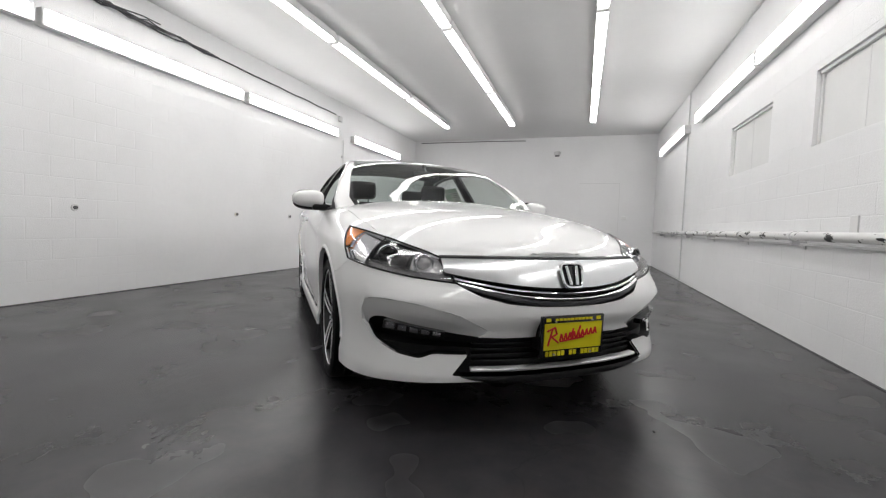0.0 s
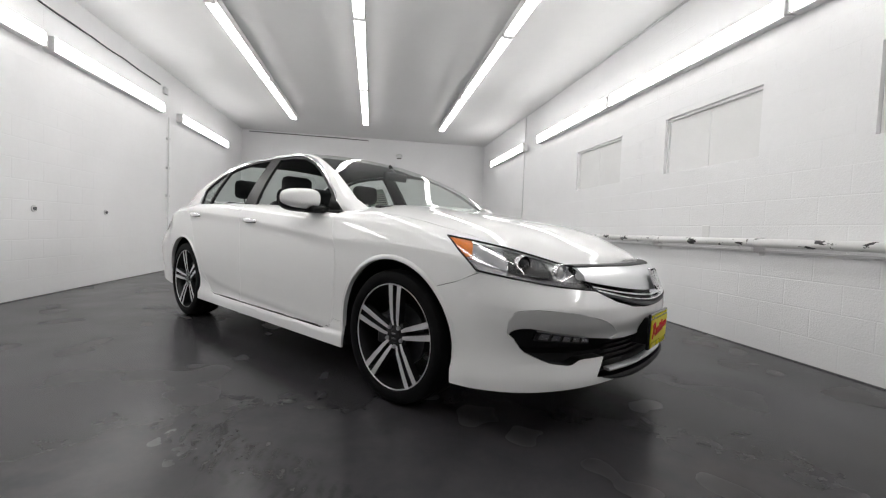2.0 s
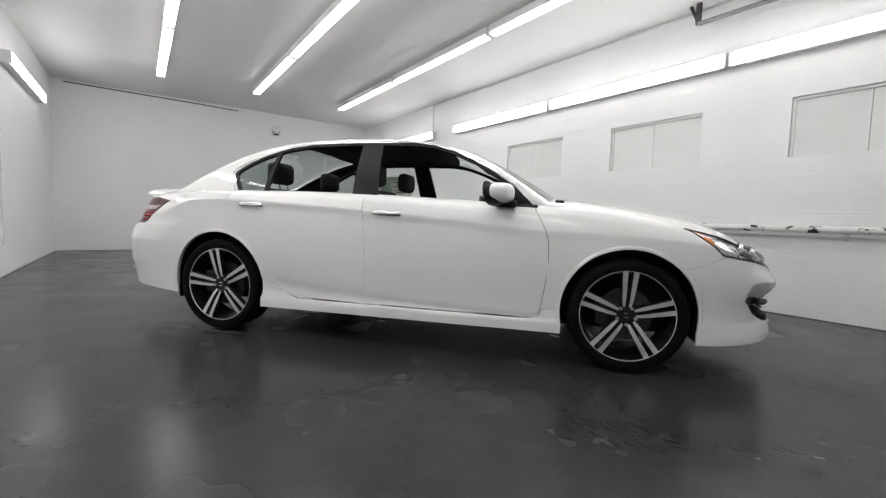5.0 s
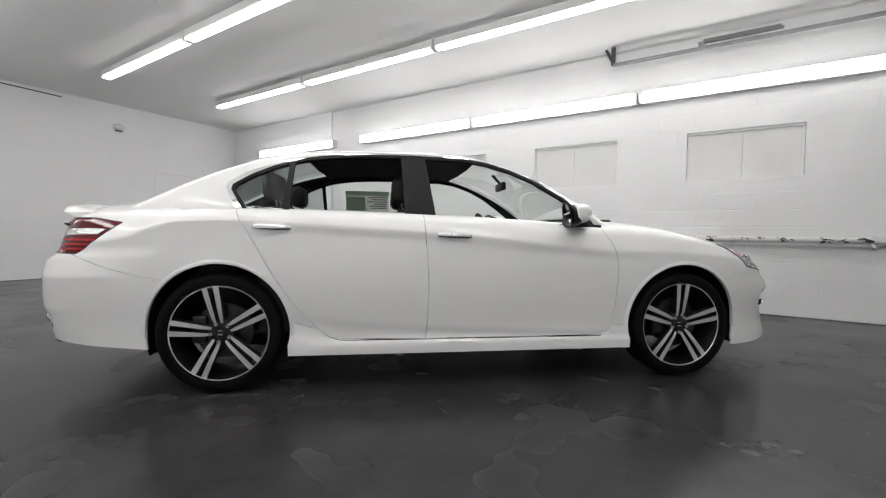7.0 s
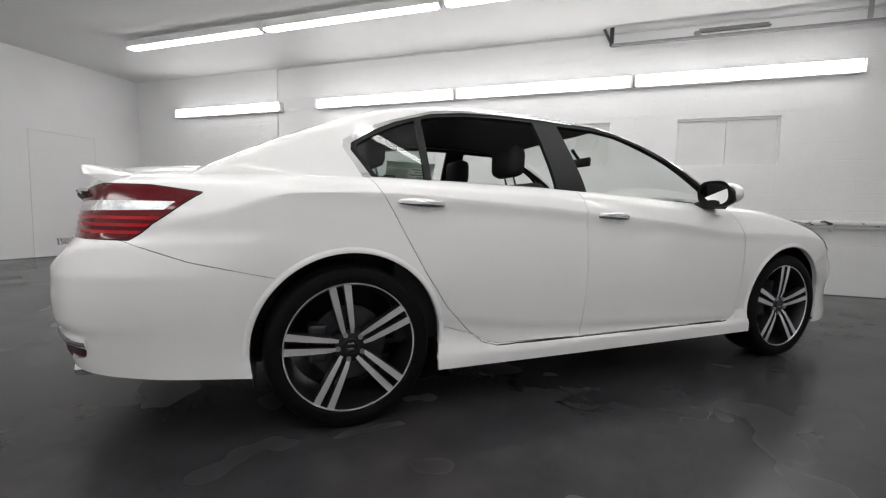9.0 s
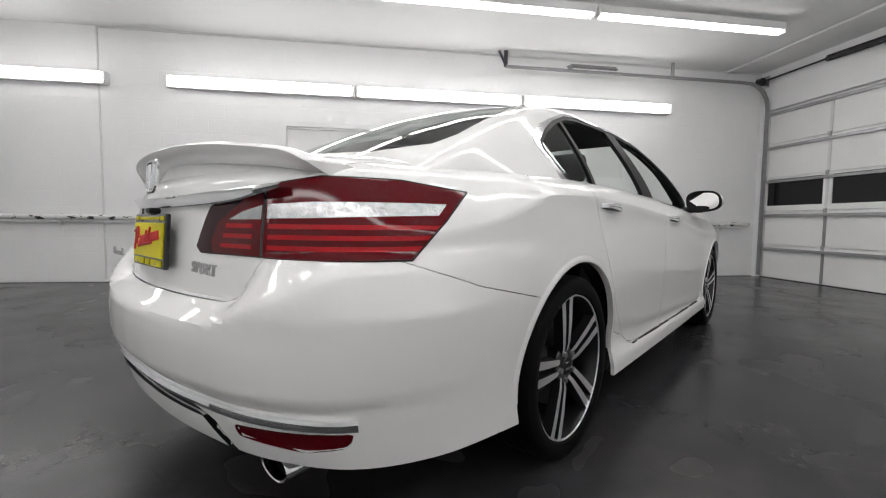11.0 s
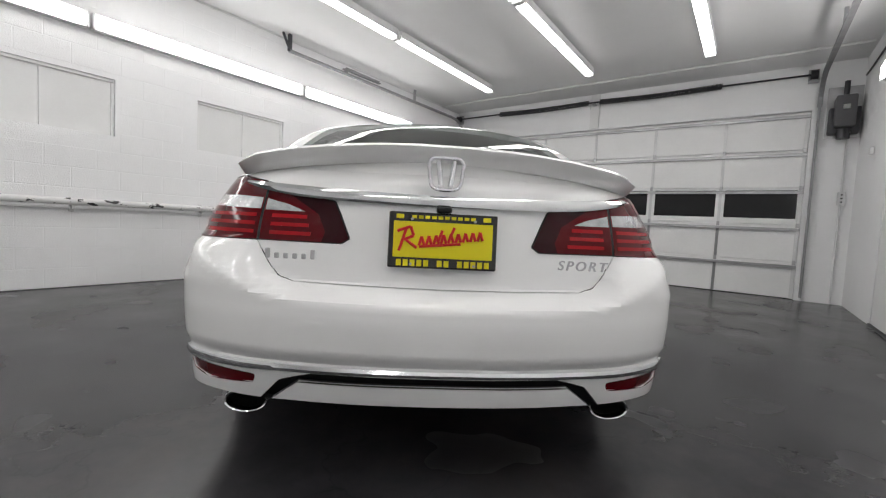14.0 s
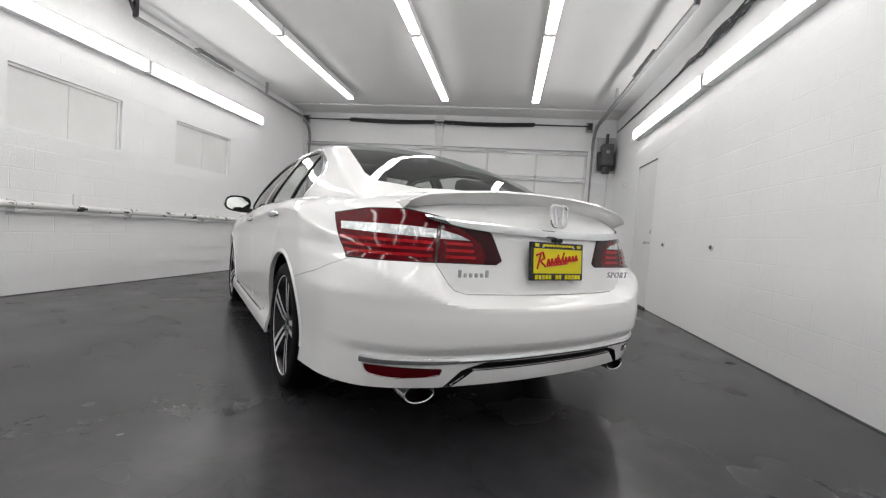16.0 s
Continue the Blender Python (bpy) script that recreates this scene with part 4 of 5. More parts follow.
def ribbon(lower, upper, x0, x1, n, out, thick, back=False):
    """A bar across the front or back between two height curves, proud of the skin by out."""
    bm = bmesh.new()
    sgn = 1 if back else -1
    cols = []
    for k in range(n + 1):
        x = x0 + (x1 - x0) * k / n
        zl, zu = lower(x), upper(x)
        zm = (zl + zu) / 2
        p, q, m = bumper_point(x, zl, back), bumper_point(x, zu, back), bumper_point(x, zm, back)
        d = bumper_point(x + 0.01, zm, back) - bumper_point(x - 0.01, zm, back)
        nrm = Vector((-d.y, d.x, 0)).normalized()
        if nrm.y * sgn < 0:
            nrm = -nrm
        o = nrm * out
        i = nrm * (out - thick)
        cols.append([bm.verts.new(v) for v in (p + i, p + o * 0.8, m + nrm * (out + 0.3 * min(0.02, (zu - zl)) * 0.5), q + o * 0.8, q + i)])
    for a, b in zip(cols, cols[1:]):
        for i in range(4):
            bm.faces.new((a[i], a[i + 1], b[i + 1], b[i]))
        bm.faces.new((a[4], a[0], b[0], b[4]))
    bm.faces.new(cols[0])
    bm.faces.new(cols[-1])
    return bm


def rim_tube(surface, r):
    """A thin bead along the open edge of a surface."""
    bm = bmesh.new()
    for e in edge_verts(surface):
        rod(bm, e.verts[0].co, e.verts[1].co, r, 6)
    return bm


# front
solid("grille_back", mirrored(sunk(orient(grille), (0, 0.045, 0)), True), BLACKPL, front_bumper, "black recessed grille")
part("grille_bar", ribbon(lambda x: 0.620 + 0.050 * (x / 0.5) ** 2, lambda x: 0.732 - 0.004 * (x / 0.5) ** 2, -0.52, 0.52, 48, 0.014, 0.05), SATIN, front_bumper, "wide polished chrome grille bar", smooth=50)
# shade of the gap between hood edge and grille, added as a black ribbon
part("hood_gap_line", ribbon(lambda x: 0.7330 - 0.004 * (x / 0.5) ** 2, lambda x: 0.7425 - 0.004 * (x / 0.5) ** 2, -0.525, 0.525, 48, 0.012, 0.05), BLACKPL, front_bumper, "black strip standing in for the shaded gap under the hood edge", smooth=50)
part("grille_slat", ribbon(lambda x: 0.594 + 0.055 * (x / 0.5) ** 2, lambda x: 0.601 + 0.055 * (x / 0.5) ** 2, -0.485, 0.485, 48, 0.004, 0.04), CHROME, front_bumper, smooth=50)
part("grille_slat", ribbon(lambda x: 0.570 + 0.068 * (x / 0.5) ** 2, lambda x: 0.578 + 0.068 * (x / 0.5) ** 2, -0.475, 0.475, 48, 0.006, 0.04), CHROME, front_bumper, smooth=50)
part("grille_surround", ribbon(lambda x: 0.543 + 0.085 * (x / 0.49) ** 2, lambda x: 0.562 + 0.080 * (x / 0.49) ** 2, -0.47, 0.47, 48, 0.004, 0.04), DARKSTEEL, front_bumper, "grey lower grille surround", smooth=50)
solid("lower_intake", mirrored(sunk(orient(intake), (0.015, 0.05, 0)), True), BLACKPL, front_bumper, "black lower air intake")
part("lip_strip", ribbon(lambda x: 0.281, lambda x: 0.295, -0.43, 0.43, 40, 0.012, 0.03), ALLOY, front_bumper, "thin bright strip", smooth=50)
part("front_lip", ribbon(lambda x: 0.232 + 0.028 * abs(x / 0.47) ** 5, lambda x: 0.262, -0.47, 0.47, 44, 0.012, 0.05), BLACKPL, front_bumper, smooth=50)
for k in range(4):
    z = 0.315 + 0.023 * k
    part("intake_slat", ribbon(lambda x: z, lambda x: z + 0.006, -0.42, 0.42, 24, -0.012, 0.02), BLACKPL, front_bumper)
for s in (-1, 1):
    lamp = part("fog_lamp", ribbon(lambda x: 0.405 + 0.10 * (abs(x) - 0.5), lambda x: 0.428 + 0.16 * (abs(x) - 0.5), s * 0.53, s * 0.755, 16, -0.012, 0.03), GLOSSBLACK, front_bumper, "slim LED lamp strip in black pod")
    for k in range(5):
        x = 0.545 + 0.042 * k
        part("led_cell", ribbon(lambda q: 0.411 + 0.10 * (abs(q) - 0.5), lambda q: 0.424 + 0.155 * (abs(q) - 0.5), s * x, s * (x + 0.03), 3, -0.006, 0.006), SILVERREF, lamp)

# headlamps
for s in (-1, 1):
    unit = new("headlamp")
    unit.parent = car
    unit["label"] = "clear headlamp with twin projectors and amber corner"
    piece = lens.copy()
    orient(piece)
    outer = piece.copy()
    # black bead painting the shaded gap between headlamp and body
    gap_line = rim_tube(outer, 0.0042)
    if s > 0:
        bmesh.ops.scale(gap_line, vec=(-1, 1, 1), verts=gap_line.verts)
    part("lamp_gap_line", gap_line, BLACKPL, unit, "black bead standing in for the shaded gap round the lamp", smooth=50)
    piece2 = piece
    amber = cut(piece2, [(-0.95, -1.55, 0.95), (-0.80, -1.90, 0.95), (-0.862, -1.84, 0.760), (-0.95, -1.70, 0.745)], DIAG)
    silver = cut(piece2, [(-0.80, -1.90, 0.95), (-0.74, -2.0, 0.95), (-0.805, -1.95, 0.60), (-0.95, -1.70, 0.60), (-0.95, -1.70, 0.745), (-0.862, -1.84, 0.760)], DIAG)
    low = cut(piece2, [(-0.95, -1.80, 0.725), (-0.80, -2.02, 0.703), (-0.64, -2.14, 0.672), (-0.45, -2.25, 0.652), (-0.45, -2.25, 0.5), (-0.95, -1.80, 0.5)], DIAG)
    inner = cut(piece2, [(-0.648, -2.10, 0.95), (-0.530, -2.20, 0.95), (-0.530, -2.20, 0.5), (-0.648, -2.10, 0.5)], DIAG)
    # each element sits at its own depth behind the lens
    for b, d in ((piece2, 0.034), (inner, 0.030), (amber, 0.007), (silver, 0.016), (low, 0.020)):
        sunk(b, (d, d, 0), True)
    for b, name, mat in ((piece2, "lamp_bowl", BOWL), (inner, "reflector", LENSGREY), (amber, "side_marker", AMBER), (silver, "reflector", SILVERREF), (low, "light_strip", LENSGREY), (outer, "lens", LENS)):
        if s > 0:
            o = mirrored(b, False)
            b.free()
            b = o
        solid(name, b, mat, unit, smooth=40)
    for x, z, r in ((0.715, 0.730, 0.046), (0.590, 0.700, 0.043)):
        p = bumper_point(-x, z, False)
        p = on_skin((-x, -1.9, z), (0, 1, 0))
        d = Vector((0.25, 1, 0)).normalized()
        m = Matrix.Translation(p + d * 0.036) @ d.to_track_quat("Y", "Z").to_matrix().to_4x4()
        bm = bmesh.new()
        lathe(bm, [(r, 0.006), (r, -0.010), (r * 0.93, -0.016), (r * 0.84, -0.010), (r * 0.78, 0.004)], 32, "y")
        bmesh.ops.transform(bm, matrix=m, verts=bm.verts)
        b2 = bmesh.new()
        bmesh.ops.create_uvsphere(b2, u_segments=20, v_segments=12, radius=r * 0.74, matrix=m @ Matrix.Diagonal((1, 0.55, 1, 1)))
        if s > 0:
            for q in (bm, b2):
                bmesh.ops.scale(q, vec=(-1, 1, 1), verts=q.verts)
        ringo = part("projector_ring", bm, SILVERREF, unit, smooth=30)
        part("projector_lens", b2, LENSGREY if r < 0.045 else BLACKGLASS, ringo, smooth=30)
lens.free()

# emblem: a rounded chrome frame with two plain uprights
def emblem(parent, m, w, h, backing):
    e = new("emblem")
    e.parent = parent
    e.matrix_basis = m
    e["label"] = "small chrome emblem in a rounded frame"
    bm = bmesh.new()
    path = round_poly([(-w / 2, 0, h / 2), (w / 2, 0, h / 2), (w * 0.40, 0, -h / 2), (-w * 0.40, 0, -h / 2)], w * 0.25, 5)
    sweep(bm, path + path[:1], w * 0.055, 6)
    fr = part("frame", bm, CHROME, e, smooth=50)
    bm = bmesh.new()
    for s in (-1, 1):
        rod(bm, (s * w * 0.22, 0, h * 0.40), (s * w * 0.13, 0, -h * 0.40), w * 0.075, 8)
    part("lettering", bm, CHROME, e, smooth=50)
    if backing:
        bm = bmesh.new()
        vs = [bm.verts.new((p[0] * 0.97, 0.006, p[2] * 0.97)) for p in path]
        bm.faces.new(vs)
        part("backing", bm, GLOSSBLACK, e)
    return e


emblem(front_bumper, pose(0, -2.356, 0.672, -20, 0, 0), 0.116, 0.102, True)
emblem(car, pose(0, 2.446, 0.985, 5, 0, 0), 0.105, 0.092, False)

# ---- dealer plates ----
def plate(parent, m, w, h):
    p = new("dealer_plate")
    p.parent = parent
    p.matrix_basis = m
    p["label"] = "yellow dealer plate in a black frame"
    part("plate_frame", boxes((-w / 2, w / 2, 0.002, 0.016, -h / 2, h / 2), bevel=0.004), GLOSSBLACK, p)
    part("plate_face", boxes((-w * 0.455, w * 0.455, -0.002, 0.003, -h * 0.31, h * 0.33)), YELLOW, p)
    rng = random.Random(4)
    for z, x0, x1, hh, gaps in ((h * 0.415, -0.30, 0.30, 0.055, 10), (-h * 0.405, -0.43, 0.44, 0.115, 14)):
        step = (x1 - x0) / gaps
        for k in range(gaps):
            if gaps == 14 and k in (5, 8):
                continue
            a = x0 + step * k
            part("letter_bar", boxes((w * (a + step * 0.14), w * (a + step * 0.86), -0.0015, 0.003, z - h * hh / 2, z + h * hh / 2)), YELLOW, p)
    for s in (-1, 1):
        part("frame_mark", boxes((s * w * 0.40 - 0.011, s * w * 0.40 + 0.011, -0.0015, 0.003, h * 0.375, h * 0.455), bevel=0.001), YELLOW, p)
    # script lettering as plain slanted strokes
    strokes = [(-0.40, -0.16, -0.34, 0.16), (-0.42, 0.12, -0.30, 0.19), (-0.30, 0.19, -0.27, 0.06), (-0.27, 0.06, -0.36, 0.0), (-0.34, 0.0, -0.24, -0.11)]
    for k in range(9):
        a = -0.22 + 0.067 * k
        b = 0.0 + 0.012 * k
        strokes += [(a, b - 0.075, a + 0.022, b + 0.055), (a + 0.022, b + 0.055, a + 0.048, b - 0.065)]
    strokes += [(-0.05, -0.02, -0.01, 0.15), (0.06, 0.05, 0.10, 0.20), (-0.22, -0.09, 0.16, -0.03)]
    for x0, z0, x1, z1 in strokes:
        bm = bmesh.new()
        rod(bm, (w * x0, -0.003, h * z0 * 1.25), (w * x1, -0.003, h * z1 * 1.25), 0.0042, 6)
        part("script_stroke", bm, PLATERED, p)
    for sx in (-1, 1):
        for sz in (-1, 1):
            bm = bmesh.new()
            rod(bm, (sx * w * 0.29, -0.004, sz * h * 0.40 - 0.004), (sx * w * 0.29, 0.004, sz * h * 0.40 - 0.004), 0.004, 10)
            part("screw", bm, GALV, p)
    return p


plate(front_bumper, pose(-0.01, -2.392, 0.425, 2, 0, 0), 0.318, 0.172)
plate(car, pose(0, 2.463, 0.792, -4, 0, 180), 0.312, 0.160)
part("plate_mount", boxes((-0.15, 0.13, -2.378, -2.30, 0.36, 0.49), bevel=0.005), BLACKPL, front_bumper)

# ---- rear ----
def tail_lamp(s):
    unit = new("tail_lamp")
    unit.parent = car
    unit["label"] = "wrap-around red tail lamp with a clear band"
    base = orient(tail.copy())
    # the thin dark gap round the tail lamp, its shade drawn as a black bead
    gap_line = rim_tube(base, 0.0035)
    if s > 0:
        bmesh.ops.scale(gap_line, vec=(-1, 1, 1), verts=gap_line.verts)
    part("lamp_gap_line", gap_line, BLACKPL, unit, "black bead standing in for the shaded gap round the lamp", smooth=50)
    for v in base.verts:
        v.co.y += 0.004
        v.co.x -= 0.002
    clear = cut(base, [(-0.85, 2.09, 0.872), (-0.70, 2.36, 0.862), (-0.588, 2.41, 0.860), (-0.588, 2.41, 0.894), (-0.66, 2.32, 0.900), (-0.80, 2.12, 0.902), (-0.845, 2.055, 0.902)], TDIAG)
    wedge = cut(base, [(-0.568, 2.41, 0.858), (-0.445, 2.435, 0.857), (-0.50, 2.43, 0.876), (-0.568, 2.41, 0.892)], TDIAG)
    inner = cut(base, [(-0.40, 2.44, 0.70), (-0.20, 2.44, 0.70), (-0.20, 2.44, 1.0), (-0.50, 2.43, 1.0), (-0.50, 2.43, 0.905), (-0.40, 2.44, 0.85), (-0.37, 2.44, 0.80)], TDIAG)
    bars = []
    for z in (0.786, 0.811, 0.836):
        for pa, pb in (((-0.855, 2.05), (-0.60, 2.41)), ((-0.545, 2.42), (-0.42 - (z - 0.786) * 0.4, 2.44))):
            bars.append(cut(base, [(*pa, z), (*pb, z), (*pb, z + 0.011), (*pa, z + 0.011)], TDIAG))
    seam = cut(base, [(-0.582, 2.41, 0.70), (-0.572, 2.41, 0.70), (-0.572, 2.41, 1.0), (-0.582, 2.41, 1.0)], TDIAG)
    for b, name, mat, label in [(base, "red_lens", REDLENS, "deep red lens"), (clear, "clear_lens", LENSGREY, "clear reversing lamp band"), (wedge, "clear_lens", LENSGREY, "clear reversing lamp wedge"), (inner, "dark_lens", REDDARK, "dark red inner corner"), (seam, "seam", GLOSSBLACK, "")] + [(b, "light_bar", REDBAR, "bright red bar") for b in bars]:
        if not b.faces:
            b.free()
            continue
        if name == "red_lens":
            flange(b, 0.0, 0.05)
        if name == "light_bar":
            for v in b.verts:
                v.co.y += 0.002
            flange(b, 0.0, 0.006)
        if s > 0:
            o = mirrored(b, False)
            b.free()
            b = o
        solid(name, b, mat, unit, label, smooth=40)


tail_lamp(-1)
tail_lamp(1)
tail.free()
part("trunk_bar", ribbon(lambda x: 0.890 + 0.014 * (x / 0.58) ** 2 + 0.028 * (x / 0.58) ** 6, lambda x: 0.922 + 0.022 * (x / 0.58) ** 2, -0.585, 0.585, 40, 0.014, 0.03, True), CHROME, car, "chrome bar across the trunk lid", smooth=50)
part("bumper_strip", ribbon(lambda x: 0.405 - 0.014 * (x / 0.8) ** 2, lambda x: 0.424 - 0.006 * (x / 0.8) ** 2, -0.785, 0.785, 70, 0.010, 0.03, True), CHROME, rear_bumper, "chrome strip along the rear bumper", smooth=50)
solid("diffuser_slot", mirrored(sunk(orient(rblack), (0, -0.03, 0)), True), BLACKPL, rear_bumper, "black slot in the rear bumper")
pair("rear_reflector", sunk(orient(refl), (0.002, -0.008, 0)), REDLENS, rear_bumper, "slim red reflector")
part("camera_eye", boxes((-0.022, 0.022, 2.43, 2.462, 0.872, 0.890), bevel=0.006), BLACKPL, car)
for s in (-1, 1):
    bm = bmesh.new()
    lathe(bm, [(0.050, -0.10), (0.052, 0.0), (0.050, 0.006), (0.046, 0.004), (0.044, -0.02), (0.042, -0.09), (0.0001, -0.09)], 36, "y")
    bmesh.ops.transform(bm, matrix=Matrix.Translation((s * 0.576, 2.360, 0.270)) @ Matrix.Diagonal((1.28, 1, 0.70, 1)), verts=bm.verts)
    for f in bm.faces:
        c = f.calc_center_median()
        f.material_index = 1 if math.hypot((c.x - s * 0.576) / 1.28, (c.z - 0.270) / 0.70) < 0.0435 else 0
    part("exhaust_tip", bm, (CHROME, BLACKPL), car, "oval chrome exhaust tip", smooth=40)
# spoiler
bm = bmesh.new()
cols = []
for k in range(41):
    x = -0.635 + 1.27 * k / 40
    q = abs(x) / 0.635
    zd = 1.042 - 0.050 * q ** 2.2
    yb = 2.425 - 0.12 * q ** 2.5
    thin = 1.0 if q < 0.93 else max(0.15, (1 - q) / 0.07)
    cols.append([bm.verts.new((x, yb + dy, zd + dz * (thin if dz > 0 else 1))) for dy, dz in ((-0.25, -0.012), (-0.12, 0.012), (-0.03, 0.027), (0.0, 0.028), (0.008, 0.020), (0.0, 0.008), (-0.05, -0.022), (-0.2, -0.03))])
for a, b in zip(cols, cols[1:]):
    for i in range(8):
        bm.faces.new((a[i], a[(i + 1) % 8], b[(i + 1) % 8], b[i]))
bm.faces.new(cols[0])
bm.faces.new(cols[-1])
part("spoiler", bm, PAINT, car, "white lip spoiler on the trunk", smooth=50)


def badge_text(text, m, size, parent):
    c = bpy.data.curves.new("badge", "FONT")
    c.body, c.size, c.extrude, c.shear, c.align_x = text, size, 0.003, 0.2, "CENTER"
    c.space_character, c.offset = 1.35, 0.0002
    ob = new("badge_source", c)
    dg = bpy.context.evaluated_depsgraph_get()
    me = bpy.data.meshes.new_from_object(ob.evaluated_get(dg))
    bpy.data.objects.remove(ob)
    me.materials.clear()
    me.materials.append(BADGE)
    o = new("badge", me)
    o.parent = parent
    o.matrix_basis = m
    o["label"] = "slim silver letters on the trunk"


badge_text("SPORT", pose(-0.415, 2.453, 0.724, 90, 0, 180), 0.040, car)
for k in range(6):
    x = 0.36 + 0.025 * k
    part("badge_bar", boxes((x, x + 0.013, 2.447, 2.456, 0.722, 0.750 if k in (0, 5) else 0.738), bevel=0.003), BADGE, car, "slim silver badge bar on the trunk")

# ---- doors: handles and mirrors ----
for (d0, d1), y0, y1, z in ((front_doors, -0.025, 0.20, 0.886), (rear_doors, 0.995, 1.215, 0.921)):
    for s, d in ((-1, d0), (1, d1)):
        bm = bmesh.new()
        n, rings = 16, []
        for k in range(n + 1):
            t = k / n
            cx, cy, cz = s * (0.897 + 0.034 * math.sin(math.pi * t) ** 0.5), y0 + (y1 - y0) * t, z - 0.004 + 0.008 * t
            w = 0.35 + 0.65 * math.sin(math.pi * t) ** 0.4
            rings.append([bm.verts.new((cx + 0.008 * math.cos(a) * w, cy, cz + 0.018 * math.sin(a) * w)) for a in (2 * math.pi * j / 10 for j in range(10))])
        for p, q in zip(rings, rings[1:]):
            for j in range(10):
                bm.faces.new((p[j], p[(j + 1) % 10], q[(j + 1) % 10], q[j]))
        bm.faces.new(rings[0])
        bm.faces.new(rings[-1])
        part("handle", bm, CHROME, d, "chrome pull handle", smooth=60)
        bm = bmesh.new()
        bmesh.ops.create_uvsphere(bm, u_segments=20, v_segments=10, radius=1, matrix=Matrix.Translation((s * 0.898, (y0 + y1) / 2, z)) @ Matrix.Diagonal((0.008, 0.085, 0.028, 1)))
        part("handle_cup", bm, PAINT, d, smooth=60)
for s, d in ((-1, front_doors[0]), (1, front_doors[1])):
    mir = new("mirror")
    mir.parent = d
    mir["label"] = "white door mirror on a black foot"
    def pod(cx, cy, cz, rx, ry, rz, power, keep=None):
        bm = bmesh.new()
        bmesh.ops.create_uvsphere(bm, u_segments=32, v_segments=20, radius=1)
        for v in bm.verts:
            c = [math.copysign(abs(q) ** power, q) for q in v.co]
            y = c[1] * ry * (1.0 if c[1] < 0 else 0.35)
            v.co = (cx + c[0] * rx, cy + y + 0.022 * s * c[0], cz + c[2] * rz * (1 - 0.12 * s * c[0]))
        return bm
    part("mirror_cap", pod(s * 0.955, -0.628, 1.026, 0.108, 0.088, 0.060, 0.70), PAINT, mir, "white painted cap", smooth=60)
    part("mirror_trim", pod(s * 0.953, -0.600, 1.012, 0.105, 0.066, 0.064, 0.72), BLACKPL, mir, smooth=60)
    bm = bmesh.new()
    box(bm, min(s * 0.81, s * 0.93), max(s * 0.81, s * 0.93), -0.735, -0.60, 0.945, 0.985, bevel=0.014)
    part("mirror_foot", bm, BLACKPL, mir, smooth=60)
    bm = bmesh.new()
    bmesh.ops.create_circle(bm, cap_ends=True, segments=28, radius=1, matrix=Matrix.Translation((s * 0.958, -0.589, 1.022)) @ Matrix.Rotation(radians(90), 4, "X") @ Matrix.Diagonal((0.113, 0.073, 1, 1)))
    for v in bm.verts:
        v.co.x = s * 0.958 + math.copysign(abs((v.co.x - s * 0.958) / 0.113) ** 0.75, v.co.x - s * 0.958) * 0.113
        v.co.z = 1.022 + math.copysign(abs((v.co.z - 1.022) / 0.073) ** 0.75, v.co.z - 1.022) * 0.073
    bmesh.ops.rotate(bm, cent=(s * 0.958, -0.589, 1.022), matrix=Matrix.Rotation(radians(-9), 3, "X"), verts=bm.verts)
    bmesh.ops.rotate(bm, cent=(s * 0.958, -0.589, 1.022), matrix=Matrix.Rotation(s * radians(11), 3, "Z"), verts=bm.verts)
    bmesh.ops.translate(bm, vec=(-s * 0.012, 0.014, 0), verts=bm.verts)
    part("mirror_rim", bm.copy(), BLACKPL, mir)
    bmesh.ops.scale(bm, vec=(0.86, 1, 0.80), space=Matrix.Translation((-s * 0.958, 0.589, -1.022)), verts=bm.verts)
    for v in bm.verts:
        v.co.y += 0.003
    part("mirror_glass", bm, MIRROR, mir, "silver mirror glass")

# ---- cabin furnishing ----
def seat(name, x, y, width, back_lean, reach):
    st = new(name)
    st.parent = car
    st.matrix_basis = pose(x, y, 0)
    st["label"] = "black cloth seat with a headrest"
    part("cushion", boxes((-width / 2, width / 2, -0.48, 0.08, 0.38, 0.56), bevel=0.05), SEATM, st, smooth=50)
    bm = boxes((-width / 2, width / 2, -0.07, 0.09, 0.50, 1.08), bevel=0.05)
    bmesh.ops.transform(bm, matrix=Matrix.Translation((0, 0, 0.5)) @ Matrix.Rotation(radians(-back_lean), 4, "X") @ Matrix.Translation((0, 0, -0.5)), verts=bm.verts)
    part("backrest", bm, SEATM, st, smooth=50)
    for hx in reach:
        bm = bmesh.new()
        box(bm, hx - 0.13, hx + 0.13, 0.14, 0.25, 1.10, 1.275, bevel=0.045)
        part("headrest", bm, SEATM, st, smooth=50)
        for q in (-0.05, 0.05):
            bm = bmesh.new()
            rod(bm, (hx + q, 0.16, 1.04), (hx + q, 0.19, 1.13), 0.006)
            part("headrest_post", bm, CHROME, st)


seat("front_seat", -0.37, 0.20, 0.50, 16, (0,))
seat("front_seat", 0.37, 0.20, 0.50, 16, (0,))
seat("rear_seat", 0, 1.02, 1.30, 18, (-0.40, 0.40))
bm = bmesh.new()
bmesh.ops.create_circle(bm, segments=36, radius=0.18)
ringpts = [Vector((0.185 * math.cos(2 * math.pi * k / 36), 0.185 * math.sin(2 * math.pi * k / 36), 0)) for k in range(37)]
bm.clear()
sweep(bm, ringpts, 0.014, 6)
